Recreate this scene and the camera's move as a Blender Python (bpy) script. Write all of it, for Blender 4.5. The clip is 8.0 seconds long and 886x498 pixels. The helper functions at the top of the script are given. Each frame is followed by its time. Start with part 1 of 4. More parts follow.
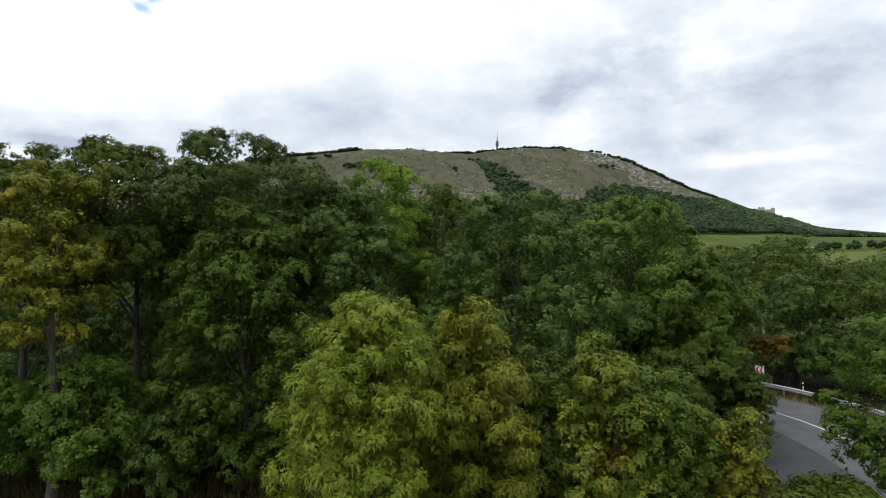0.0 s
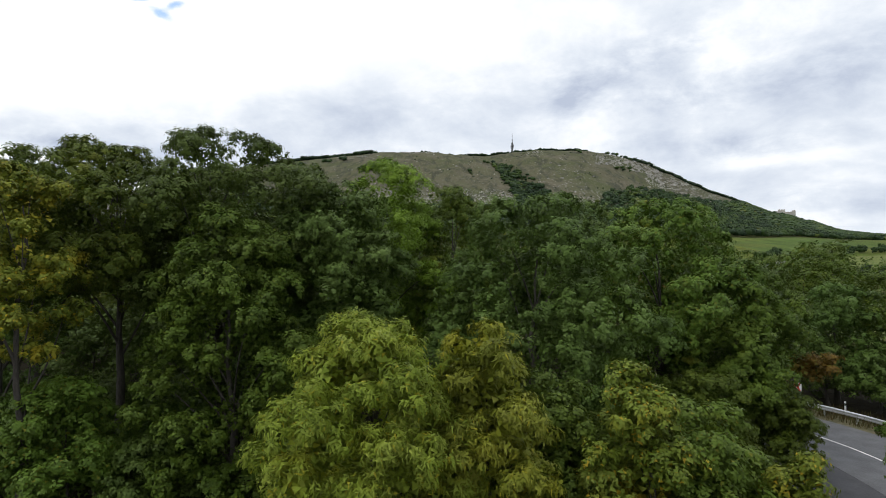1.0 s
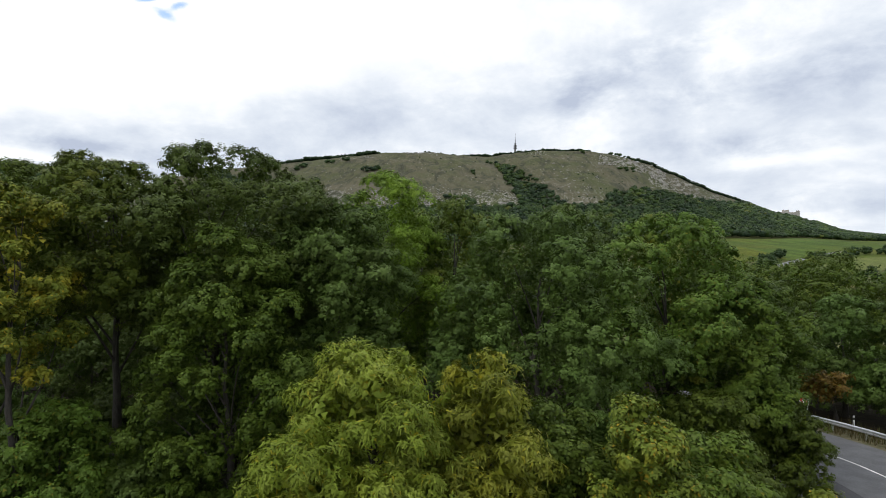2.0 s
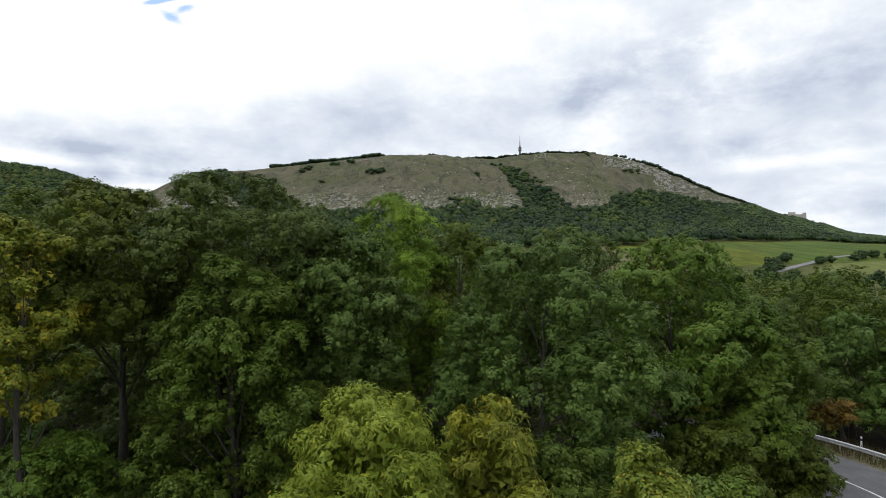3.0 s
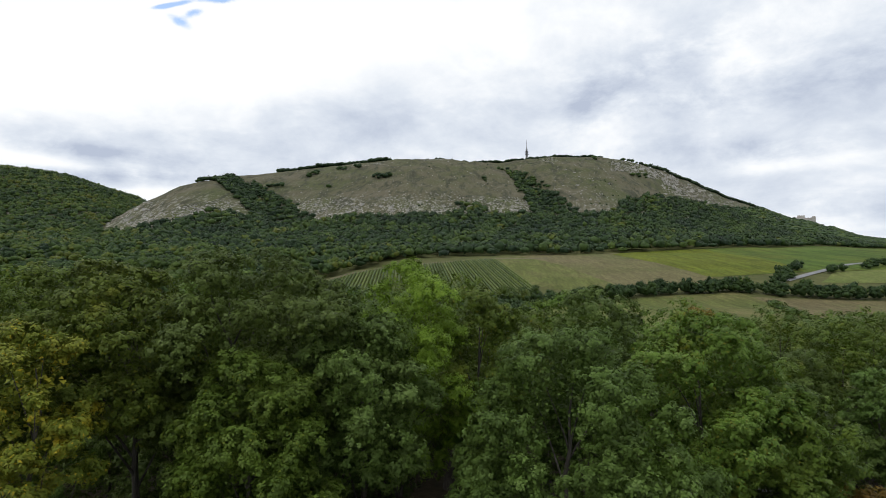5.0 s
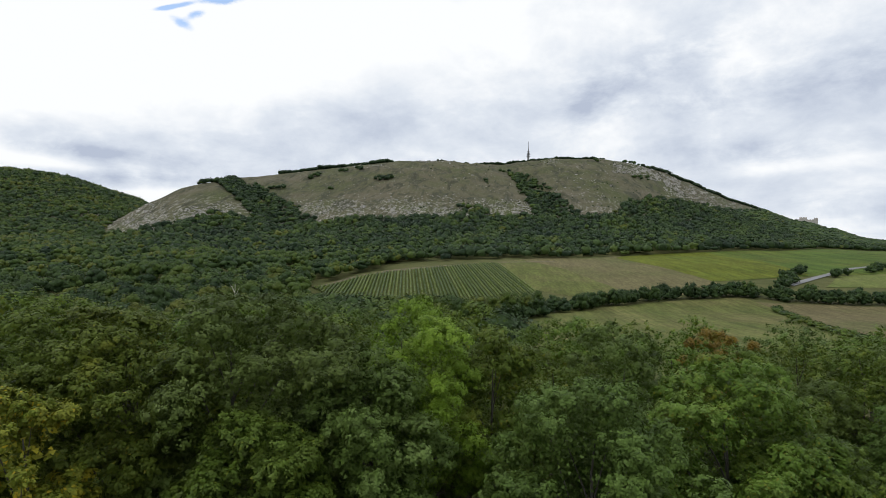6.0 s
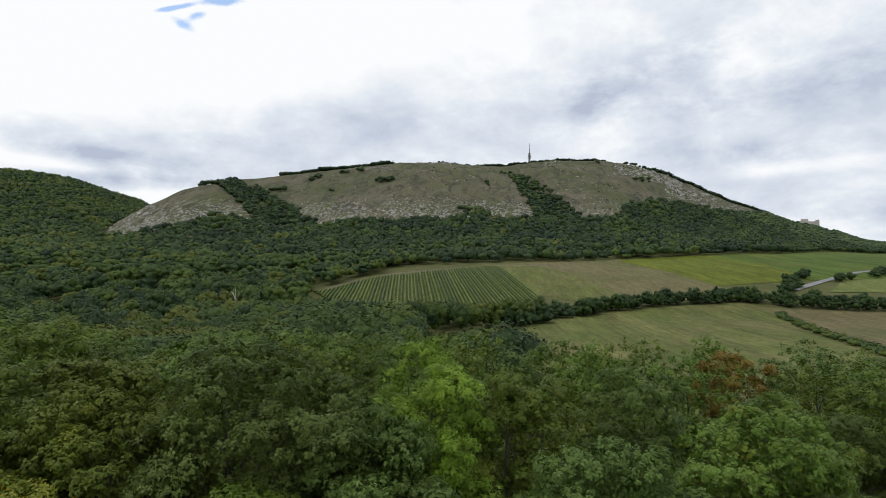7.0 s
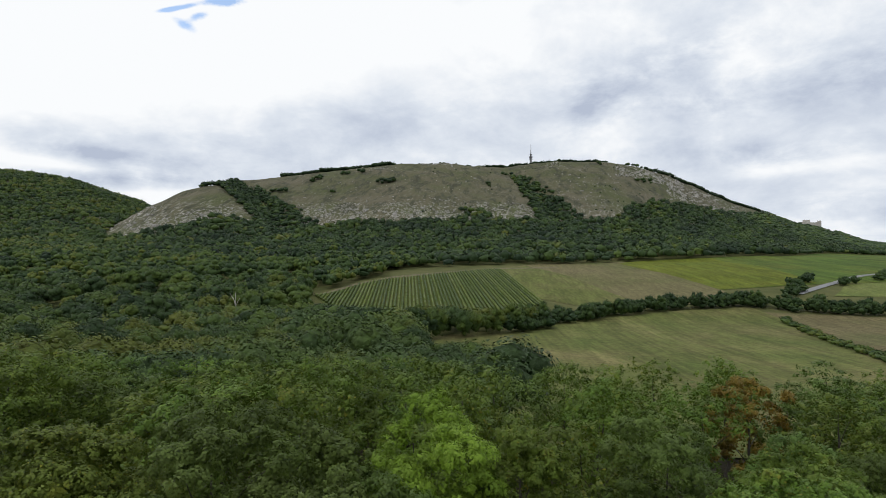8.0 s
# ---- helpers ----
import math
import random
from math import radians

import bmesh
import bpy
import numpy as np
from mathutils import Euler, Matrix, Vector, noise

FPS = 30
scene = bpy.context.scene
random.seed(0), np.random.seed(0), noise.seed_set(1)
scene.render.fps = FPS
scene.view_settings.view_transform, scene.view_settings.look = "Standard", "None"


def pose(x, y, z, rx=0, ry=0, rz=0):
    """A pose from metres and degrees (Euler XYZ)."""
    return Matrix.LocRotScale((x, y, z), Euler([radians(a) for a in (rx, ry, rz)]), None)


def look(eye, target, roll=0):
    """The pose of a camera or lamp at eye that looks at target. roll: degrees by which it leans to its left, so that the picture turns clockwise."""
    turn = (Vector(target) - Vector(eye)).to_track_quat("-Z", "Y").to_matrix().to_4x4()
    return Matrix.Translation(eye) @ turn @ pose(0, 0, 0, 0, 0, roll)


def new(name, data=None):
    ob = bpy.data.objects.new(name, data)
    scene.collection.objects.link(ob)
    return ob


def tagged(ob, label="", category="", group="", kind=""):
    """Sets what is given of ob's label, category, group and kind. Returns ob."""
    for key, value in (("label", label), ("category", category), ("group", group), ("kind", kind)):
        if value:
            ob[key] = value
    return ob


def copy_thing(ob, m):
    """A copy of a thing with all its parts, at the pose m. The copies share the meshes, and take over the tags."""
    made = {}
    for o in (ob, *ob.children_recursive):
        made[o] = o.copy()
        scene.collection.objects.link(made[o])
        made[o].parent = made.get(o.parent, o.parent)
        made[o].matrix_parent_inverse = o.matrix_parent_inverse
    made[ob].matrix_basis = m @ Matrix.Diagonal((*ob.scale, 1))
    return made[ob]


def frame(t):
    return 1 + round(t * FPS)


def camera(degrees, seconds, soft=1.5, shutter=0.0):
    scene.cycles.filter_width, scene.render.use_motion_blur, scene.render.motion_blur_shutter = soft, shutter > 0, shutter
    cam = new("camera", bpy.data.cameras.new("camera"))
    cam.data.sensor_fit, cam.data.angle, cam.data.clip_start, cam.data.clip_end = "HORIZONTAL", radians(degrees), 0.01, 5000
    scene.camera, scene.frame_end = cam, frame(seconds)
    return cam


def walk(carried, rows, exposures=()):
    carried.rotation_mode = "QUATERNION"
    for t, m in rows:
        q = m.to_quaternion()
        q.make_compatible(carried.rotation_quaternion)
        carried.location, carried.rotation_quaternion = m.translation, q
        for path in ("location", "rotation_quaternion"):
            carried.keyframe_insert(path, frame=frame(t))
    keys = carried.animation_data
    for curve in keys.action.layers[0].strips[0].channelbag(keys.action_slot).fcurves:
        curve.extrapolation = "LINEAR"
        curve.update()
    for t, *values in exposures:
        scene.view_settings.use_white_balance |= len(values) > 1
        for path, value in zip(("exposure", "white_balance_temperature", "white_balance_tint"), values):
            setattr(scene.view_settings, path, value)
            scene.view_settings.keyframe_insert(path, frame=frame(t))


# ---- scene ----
cam = camera(78.1, 8.0, soft=0.55)
METRES, EYE, TILT, LEAN, TURN = 16.0, 10.5, 0.0, 0.0, 0.0
ROWS = [
    (0.0, 0.0, 0.0, 0.0, -0.0, -0.0, -0.0),
    (0.5, 0.008, 0.0841, 0.0003, 1.0, 0.15, -0.04),
    (1.0, 0.0167, 0.152, 0.0181, 1.55, 0.27, -0.07),
    (1.5, 0.02, 0.1803, 0.0408, 1.7, 0.26, -0.08),
    (3.0, 0.0181, 0.1777, 0.1362, 2.33, 0.48, -0.15),
    (3.5, 0.0105, 0.1761, 0.1888, 2.54, 0.57, -0.17),
    (4.0, 0.001, 0.1836, 0.2401, 2.66, 0.65, -0.21),
    (4.5, -0.0111, 0.1989, 0.295, 2.85, 0.71, -0.2),
    (6.0, -0.0631, 0.3009, 0.4701, 3.14, 0.89, -0.25),
    (6.5, -0.0823, 0.3527, 0.5283, 3.16, 0.96, -0.3),
    (7.0, -0.0979, 0.4095, 0.5856, 3.22, 1.01, -0.3),
    (7.5, -0.1117, 0.4702, 0.647, 3.3, 1.04, -0.28),
    (8.0, -0.1236, 0.5332, 0.7083, 3.33, 1.05, -0.34),
]
walk(cam, [(t, pose(0, 0, EYE, TILT, LEAN, TURN) @ pose(METRES * x, METRES * y, METRES * z, 90 + pitch, roll, yaw)) for t, x, y, z, yaw, pitch, roll in ROWS], [(0.0, 0.0), (3.5, -0.03), (8.0, -0.15)])


# ---- world, sun, exposure ----
def math_node(nt, op, a, b=None, c=None):
    n = nt.nodes.new("ShaderNodeMath")
    n.operation = op
    for i, v in enumerate((a, b, c)):
        if v is None:
            continue
        if isinstance(v, (int, float)):
            n.inputs[i].default_value = v
        else:
            nt.links.new(v, n.inputs[i])
    return n.outputs[0]


def vec_node(nt, op, a, b=None):
    n = nt.nodes.new("ShaderNodeVectorMath")
    n.operation = op
    for i, v in enumerate((a, b)):
        if v is None:
            continue
        if isinstance(v, (tuple, list)):
            n.inputs[i].default_value = v
        else:
            nt.links.new(v, n.inputs[i])
    return n


def noise_node(nt, vec, scale, detail=4.0, rough=0.55, distort=0.0):
    n = nt.nodes.new("ShaderNodeTexNoise")
    n.inputs["Scale"].default_value = scale
    n.inputs["Detail"].default_value = detail
    n.inputs["Roughness"].default_value = rough
    n.inputs["Distortion"].default_value = distort
    if vec is not None:
        nt.links.new(vec, n.inputs["Vector"])
    return n.outputs["Fac"]


def ramp_node(nt, fac, stops):
    n = nt.nodes.new("ShaderNodeValToRGB")
    els = n.color_ramp.elements
    while len(els) < len(stops):
        els.new(0.5)
    for e, (p, c) in zip(els, stops):
        e.position = p
        e.color = (c, c, c, 1) if isinstance(c, (int, float)) else (*c, 1)
    nt.links.new(fac, n.inputs[0])
    return n.outputs[0]


def mix_node(nt, fac, a, b, blend="MIX"):
    n = nt.nodes.new("ShaderNodeMix")
    n.data_type, n.blend_type = "RGBA", blend
    for sock, v in ((n.inputs[0], fac), (n.inputs[6], a), (n.inputs[7], b)):
        if isinstance(v, (int, float)):
            sock.default_value = v
        elif isinstance(v, (tuple, list)):
            sock.default_value = (*v, 1) if len(v) == 3 else v
        else:
            nt.links.new(v, sock)
    return n.outputs[2]


def map_range(nt, v, a, b, c=0.0, d=1.0):
    n = nt.nodes.new("ShaderNodeMapRange")
    n.interpolation_type = "SMOOTHSTEP"
    nt.links.new(v, n.inputs[0])
    for i, x in zip((1, 2, 3, 4), (a, b, c, d)):
        n.inputs[i].default_value = x
    return n.outputs[0]


SUN_ELEVATION, SUN_AZIMUTH = 52.0, -128.0     # azimuth: degrees to the right of straight ahead (+y)
world = bpy.data.worlds.new("cloudy_sky")
scene.world = world
world.use_nodes = True


def build_sky(nt):
    nt.nodes.clear()
    out = nt.nodes.new("ShaderNodeOutputWorld")
    sky = nt.nodes.new("ShaderNodeTexSky")
    sky.sky_type, sky.sun_disc = "NISHITA", False
    sky.sun_elevation, sky.sun_rotation = radians(SUN_ELEVATION), radians(SUN_AZIMUTH)
    blue = nt.nodes.new("ShaderNodeBackground")
    blue.inputs[1].default_value = 0.27
    nt.links.new(sky.outputs[0], blue.inputs[0])
    way = nt.nodes.new("ShaderNodeTexCoord").outputs["Generated"]
    sep = nt.nodes.new("ShaderNodeSeparateXYZ")
    nt.links.new(way, sep.inputs[0])
    x, y, z = sep.outputs
    # the cloud deck seen in perspective
    lift = math_node(nt, "ADD", math_node(nt, "MAXIMUM", z, 0.0), 0.16)
    deck = nt.nodes.new("ShaderNodeCombineXYZ")
    nt.links.new(math_node(nt, "DIVIDE", x, lift), deck.inputs[0])
    nt.links.new(math_node(nt, "DIVIDE", y, lift), deck.inputs[1])
    big = noise_node(nt, deck.outputs[0], 0.9, 5.0, 0.5, 0.4)
    fine = noise_node(nt, vec_node(nt, "ADD", deck.outputs[0], (7.3, 2.1, 0.4)).outputs[0], 2.6, 6.0, 0.55, 0.6)
    squash = vec_node(nt, "MULTIPLY", way, (1.0, 1.0, 1.7)).outputs[0]
    mottle = noise_node(nt, squash, 6.0, 9.0, 0.6, 0.15)
    grey = math_node(nt, "ADD", math_node(nt, "MULTIPLY", big, 0.16), math_node(nt, "MULTIPLY", fine, 0.18))
    grey = math_node(nt, "ADD", grey, math_node(nt, "MULTIPLY", mottle, 0.42))
    shade = math_node(nt, "ADD", grey, 0.0)

    def patch(to, width, height, amount, slant=0.0, torn=3.4):
        """A bank of cloud round the direction to (x/y, z/y), torn by the noise."""
        u = math_node(nt, "DIVIDE", x, math_node(nt, "MAXIMUM", y, 0.05))
        v = math_node(nt, "DIVIDE", z, math_node(nt, "MAXIMUM", y, 0.05))
        du = math_node(nt, "SUBTRACT", u, to[0])
        dv = math_node(nt, "SUBTRACT", math_node(nt, "SUBTRACT", v, to[1]), math_node(nt, "MULTIPLY", du, slant))
        du, dv = math_node(nt, "DIVIDE", du, width), math_node(nt, "DIVIDE", dv, height)
        r = math_node(nt, "ADD", math_node(nt, "MULTIPLY", du, du), math_node(nt, "MULTIPLY", dv, dv))
        fall = math_node(nt, "EXPONENT", math_node(nt, "MULTIPLY", r, -1.0))
        rag = math_node(nt, "MAXIMUM", math_node(nt, "ADD", 1.0, math_node(nt, "MULTIPLY", math_node(nt, "SUBTRACT", mottle, 0.5), torn * 2)), 0.0)
        front = math_node(nt, "MULTIPLY", math_node(nt, "GREATER_THAN", y, 0.05), amount)
        return math_node(nt, "MULTIPLY", math_node(nt, "MULTIPLY", fall, rag), front)

    for to, w, h, am, sl in (((0.33, 0.345), 0.15, 0.045, 0.13, 0.4), ((0.41, 0.285), 0.10, 0.030, 0.11, 0.1), ((0.205, 0.285), 0.035, 0.06, 0.11, 0.5), ((0.45, 0.27), 0.5, 0.19, 0.085, 0.0),
                             ((-0.22, 0.25), 0.20, 0.045, 0.11, 0.0), ((-0.735, 0.200), 0.14, 0.014, 0.20, -0.12), ((-0.656, 0.148), 0.15, 0.016, 0.20, -0.03), ((-0.5, 0.18), 0.4, 0.05, 0.10, -0.05),
                             ((0.53, 0.188), 0.09, 0.022, 0.13, 0.1), ((0.69, 0.345), 0.16, 0.05, 0.13, 0.2), ((0.40, 0.20), 0.12, 0.02, 0.06, 0.0), ((0.66, 0.09), 0.2, 0.03, 0.10, 0.0), ((-0.85, 0.235), 0.2, 0.02, 0.07, -0.1)):
        shade = math_node(nt, "ADD", shade, patch(to, w, h, am, sl, 1.4 if w >= 0.2 else 2.8))
    for to, w, h, am, sl in (((0.60, 0.168), 0.16, 0.014, 0.13, 0.1), ((-0.30, 0.42), 0.5, 0.11, 0.16, 0.0), ((-0.825, 0.180), 0.12, 0.010, 0.16, -0.15), ((-0.60, 0.112), 0.12, 0.016, 0.16, 0.0),
                             ((-0.8, 0.36), 0.4, 0.09, 0.15, 0.0), ((0.20, 0.225), 0.12, 0.03, 0.06, 0.0), ((0.70, 0.13), 0.12, 0.02, 0.06, 0.0)):
        shade = math_node(nt, "SUBTRACT", shade, patch(to, w, h, am, sl, 1.0))
    tone = ramp_node(nt, shade, [(0.30, (1.06, 1.08, 1.10)), (0.42, (0.815, 0.872, 0.955)), (0.52, (0.68, 0.745, 0.855)), (0.66, (0.52, 0.585, 0.72))])
    cloud = nt.nodes.new("ShaderNodeBackground")
    nt.links.new(tone, cloud.inputs[0])
    nt.links.new(map_range(nt, z, 0.50, 0.95, 1.0, 1.48), cloud.inputs[1])     # an overcast sky is brightest overhead
    gap = patch((-0.552, 0.440), 0.030, 0.013, 1.0, -0.5, 2.2)
    for to, w, h, am, sl in (((-0.525, 0.458), 0.022, 0.010, 0.8, 0.2), ((-0.575, 0.474), 0.055, 0.006, 0.7, 0.15), ((-0.467, 0.487), 0.05, 0.012, 1.0, 0.0), ((-0.407, 0.440), 0.02, 0.012, 0.25, 0.0)):
        gap = math_node(nt, "ADD", gap, patch(to, w, h, am, sl, 4.0))
    gap = map_range(nt, gap, 0.35, 0.95)
    mixer = nt.nodes.new("ShaderNodeMixShader")
    nt.links.new(math_node(nt, "MULTIPLY", gap, 0.9), mixer.inputs[0])
    nt.links.new(cloud.outputs[0], mixer.inputs[1])
    nt.links.new(blue.outputs[0], mixer.inputs[2])
    nt.links.new(mixer.outputs[0], out.inputs[0])


build_sky(world.node_tree)
sun = new("sun", bpy.data.lights.new("sun", "SUN"))
sun.data.energy, sun.data.angle, sun.data.color = 0.95, radians(20), (1.0, 0.96, 0.9)
sun.matrix_world = look((0, 0, 0), (-math.sin(radians(SUN_AZIMUTH)) * math.cos(radians(SUN_ELEVATION)),
                                    -math.cos(radians(SUN_AZIMUTH)) * math.cos(radians(SUN_ELEVATION)), -math.sin(radians(SUN_ELEVATION))))


# ---- materials ----
def material(name):
    m = bpy.data.materials.new(name)
    m.use_nodes = True
    nt = m.node_tree
    nt.nodes.clear()
    out = nt.nodes.new("ShaderNodeOutputMaterial")
    bsdf = nt.nodes.new("ShaderNodeBsdfPrincipled")
    nt.links.new(bsdf.outputs[0], out.inputs[0])
    return m, nt, bsdf, out


def place_vec(nt):
    return nt.nodes.new("ShaderNodeNewGeometry").outputs["Position"]


def bump(nt, bsdf, height, strength, distance):
    b = nt.nodes.new("ShaderNodeBump")
    b.inputs["Strength"].default_value, b.inputs["Distance"].default_value = strength, distance
    nt.links.new(height, b.inputs["Height"])
    nt.links.new(b.outputs[0], bsdf.inputs["Normal"])


def leaf_material(name, dark, mid, light, autumn=None, share=0.12, patch_scale=0.5, through_leaf=0.14, boughs=True):
    """Leaves: each bough, spray and leaf its own tone, drifts of yellowing through the crown, some light through the blade."""
    m, nt, bsdf, out = material(name)
    geo = nt.nodes.new("ShaderNodeNewGeometry")
    pick = geo.outputs["Random Per Island"]
    if boughs:
        at = nt.nodes.new("ShaderNodeAttribute")
        at.attribute_name = "tint"
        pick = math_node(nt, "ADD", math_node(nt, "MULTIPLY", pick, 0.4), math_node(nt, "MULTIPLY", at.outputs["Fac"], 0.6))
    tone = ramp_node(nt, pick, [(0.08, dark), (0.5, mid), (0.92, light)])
    drift = noise_node(nt, geo.outputs["Position"], patch_scale, 3.0, 0.6)
    info = nt.nodes.new("ShaderNodeObjectInfo")
    hue = nt.nodes.new("ShaderNodeHueSaturation")
    nt.links.new(tone, hue.inputs["Color"])
    nt.links.new(math_node(nt, "MULTIPLY", map_range(nt, drift, 0.3, 0.7, 0.8, 1.2), map_range(nt, info.outputs["Random"], 0.0, 1.0, 0.82, 1.14)), hue.inputs["Value"])
    nt.links.new(math_node(nt, "ADD", math_node(nt, "MULTIPLY", info.outputs["Random"], 0.03), 0.485), hue.inputs["Hue"])
    col = hue.outputs[0]
    if autumn:
        blend = math_node(nt, "ADD", map_range(nt, drift, 0.62 - share, 0.86 - share),
                          math_node(nt, "GREATER_THAN", geo.outputs["Random Per Island"], 1.0 - share * 0.6))
        col = mix_node(nt, math_node(nt, "MINIMUM", blend, 1.0), col, autumn)
    nt.links.new(col, bsdf.inputs["Base Color"])
    bsdf.inputs["Roughness"].default_value = 0.5
    bsdf.inputs["Specular IOR Level"].default_value = 0.12
    tr = nt.nodes.new("ShaderNodeBsdfTranslucent")
    nt.links.new(mix_node(nt, 0.5, col, (0.10, 0.16, 0.02)), tr.inputs[0])
    mx = nt.nodes.new("ShaderNodeMixShader")
    mx.inputs[0].default_value = through_leaf
    nt.links.new(bsdf.outputs[0], mx.inputs[1])
    nt.links.new(tr.outputs[0], mx.inputs[2])
    nt.links.new(mx.outputs[0], out.inputs[0])
    return m


def wood_leaf_material(name, stops):
    """Far crowns: the tone of each crown from its own tint, lowered as painted shade in the core behind boughs, mottled
    leaf by leaf.
    """
    m, nt, bsdf, out = material(name)
    at = nt.nodes.new("ShaderNodeAttribute")
    at.attribute_name = "tint"
    geo = nt.nodes.new("ShaderNodeNewGeometry")
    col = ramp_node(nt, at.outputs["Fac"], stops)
    mottled = noise_node(nt, geo.outputs["Position"], 0.5, 4.0, 0.65)
    hue = nt.nodes.new("ShaderNodeHueSaturation")
    nt.links.new(col, hue.inputs["Color"])
    nt.links.new(map_range(nt, mottled, 0.25, 0.75, 0.78, 1.25), hue.inputs["Value"])
    nt.links.new(hue.outputs[0], bsdf.inputs["Base Color"])
    bsdf.inputs["Roughness"].default_value = 0.6
    bsdf.inputs["Specular IOR Level"].default_value = 0.15
    bump(nt, bsdf, mottled, 0.8, 0.6)
    return m


ASH = leaf_material("ash_leaves", (0.114, 0.152, 0.013), (0.162, 0.199, 0.020), (0.237, 0.266, 0.041), (0.262, 0.240, 0.018), 0.07)
YELLOW = leaf_material("yellowing_leaves", (0.095, 0.143, 0.016), (0.140, 0.184, 0.022), (0.207, 0.248, 0.045), (0.297, 0.221, 0.018), 0.11)
GOLD = leaf_material("golden_leaves", (0.10, 0.135, 0.016), (0.155, 0.175, 0.020), (0.25, 0.25, 0.035), (0.36, 0.28, 0.02), 0.10, 0.7)
OAK = leaf_material("oak_leaves", (0.053, 0.087, 0.017), (0.077, 0.122, 0.022), (0.122, 0.173, 0.046))
LINDEN = leaf_material("linden_leaves", (0.049, 0.084, 0.009), (0.072, 0.115, 0.014), (0.114, 0.162, 0.027), (0.101, 0.130, 0.011), 0.04)
MAPLE = leaf_material("maple_leaves", (0.063, 0.099, 0.012), (0.087, 0.133, 0.016), (0.136, 0.182, 0.037), (0.144, 0.149, 0.016), 0.06)
LIME = leaf_material("light_leaves", (0.108, 0.159, 0.013), (0.147, 0.210, 0.018), (0.209, 0.270, 0.041))
RUST = leaf_material("rust_leaves", (0.115, 0.085, 0.015), (0.185, 0.122, 0.02), (0.25, 0.175, 0.03), (0.12, 0.13, 0.02), 0.10)
WOOD = wood_leaf_material("wood_crowns", [(0.0, (0.012, 0.026, 0.012)), (0.3, (0.022, 0.043, 0.014)), (0.55, (0.037, 0.065, 0.016)), (0.8, (0.060, 0.093, 0.016)), (0.95, (0.088, 0.100, 0.016)), (1.0, (0.092, 0.054, 0.016))])


def bark_material():
    m, nt, bsdf, out = material("bark")
    co = nt.nodes.new("ShaderNodeTexCoord").outputs["Object"]
    mp = nt.nodes.new("ShaderNodeMapping")
    mp.inputs["Scale"].default_value = (9, 9, 1.6)
    nt.links.new(co, mp.inputs[0])
    n = noise_node(nt, mp.outputs[0], 2.0, 6.0, 0.65)
    nt.links.new(ramp_node(nt, n, [(0.3, (0.022, 0.019, 0.015)), (0.7, (0.075, 0.066, 0.055))]), bsdf.inputs["Base Color"])
    bsdf.inputs["Roughness"].default_value = 0.9
    bump(nt, bsdf, n, 0.6, 0.03)
    return m


BARK = bark_material()


def ground_material():
    """Leaf litter and dry grass near by, grazed hill turf with limestone showing through far off."""
    m, nt, bsdf, out = material("ground")
    pos = place_vec(nt)
    sep = nt.nodes.new("ShaderNodeSeparateXYZ")
    nt.links.new(pos, sep.inputs[0])
    x, y, z = sep.outputs
    litter = ramp_node(nt, noise_node(nt, pos, 1.3, 6.0, 0.7), [(0.3, (0.012, 0.010, 0.006)), (0.55, (0.027, 0.022, 0.012)), (0.75, (0.05, 0.043, 0.022))])
    grass = ramp_node(nt, noise_node(nt, pos, 0.05, 6.0, 0.65), [(0.35, (0.06, 0.07, 0.022)), (0.6, (0.095, 0.095, 0.035)), (0.75, (0.12, 0.11, 0.045))])
    near = map_range(nt, y, 100.0, 160.0)
    col = mix_node(nt, near, litter, grass)
    # the hill: grey-green dry turf, streaked down the slope
    mp = nt.nodes.new("ShaderNodeMapping")
    mp.inputs["Scale"].default_value = (1.0, 0.28, 0.5)
    nt.links.new(pos, mp.inputs[0])
    streak = noise_node(nt, mp.outputs[0], 0.05, 7.0, 0.68, 0.8)
    patches = noise_node(nt, pos, 0.008, 5.0, 0.6)
    turf = mix_node(nt, map_range(nt, patches, 0.35, 0.65), (0.066, 0.074, 0.030), (0.100, 0.090, 0.058))
    turf = mix_node(nt, map_range(nt, streak, 0.46, 0.62), turf, (0.046, 0.047, 0.028))
    stone = mix_node(nt, noise_node(nt, pos, 0.4, 4.0, 0.6), (0.22, 0.21, 0.19), (0.46, 0.44, 0.40))
    speck = noise_node(nt, mp.outputs[0], 0.22, 6.0, 0.72, 0.5)
    low = map_range(nt, z, 138.0, 84.0)
    bare = math_node(nt, "MULTIPLY", map_range(nt, speck, 0.52, 0.60), math_node(nt, "ADD", math_node(nt, "MULTIPLY", low, 0.75), 0.10))
    hill = mix_node(nt, bare, turf, stone)
    col = mix_node(nt, map_range(nt, z, 40.0, 75.0), col, hill)
    nt.links.new(col, bsdf.inputs["Base Color"])
    bsdf.inputs["Roughness"].default_value = 0.95
    bsdf.inputs["Specular IOR Level"].default_value = 0.1
    bump(nt, bsdf, noise_node(nt, pos, 0.35, 6.0, 0.7), 0.5, 0.8)
    return m


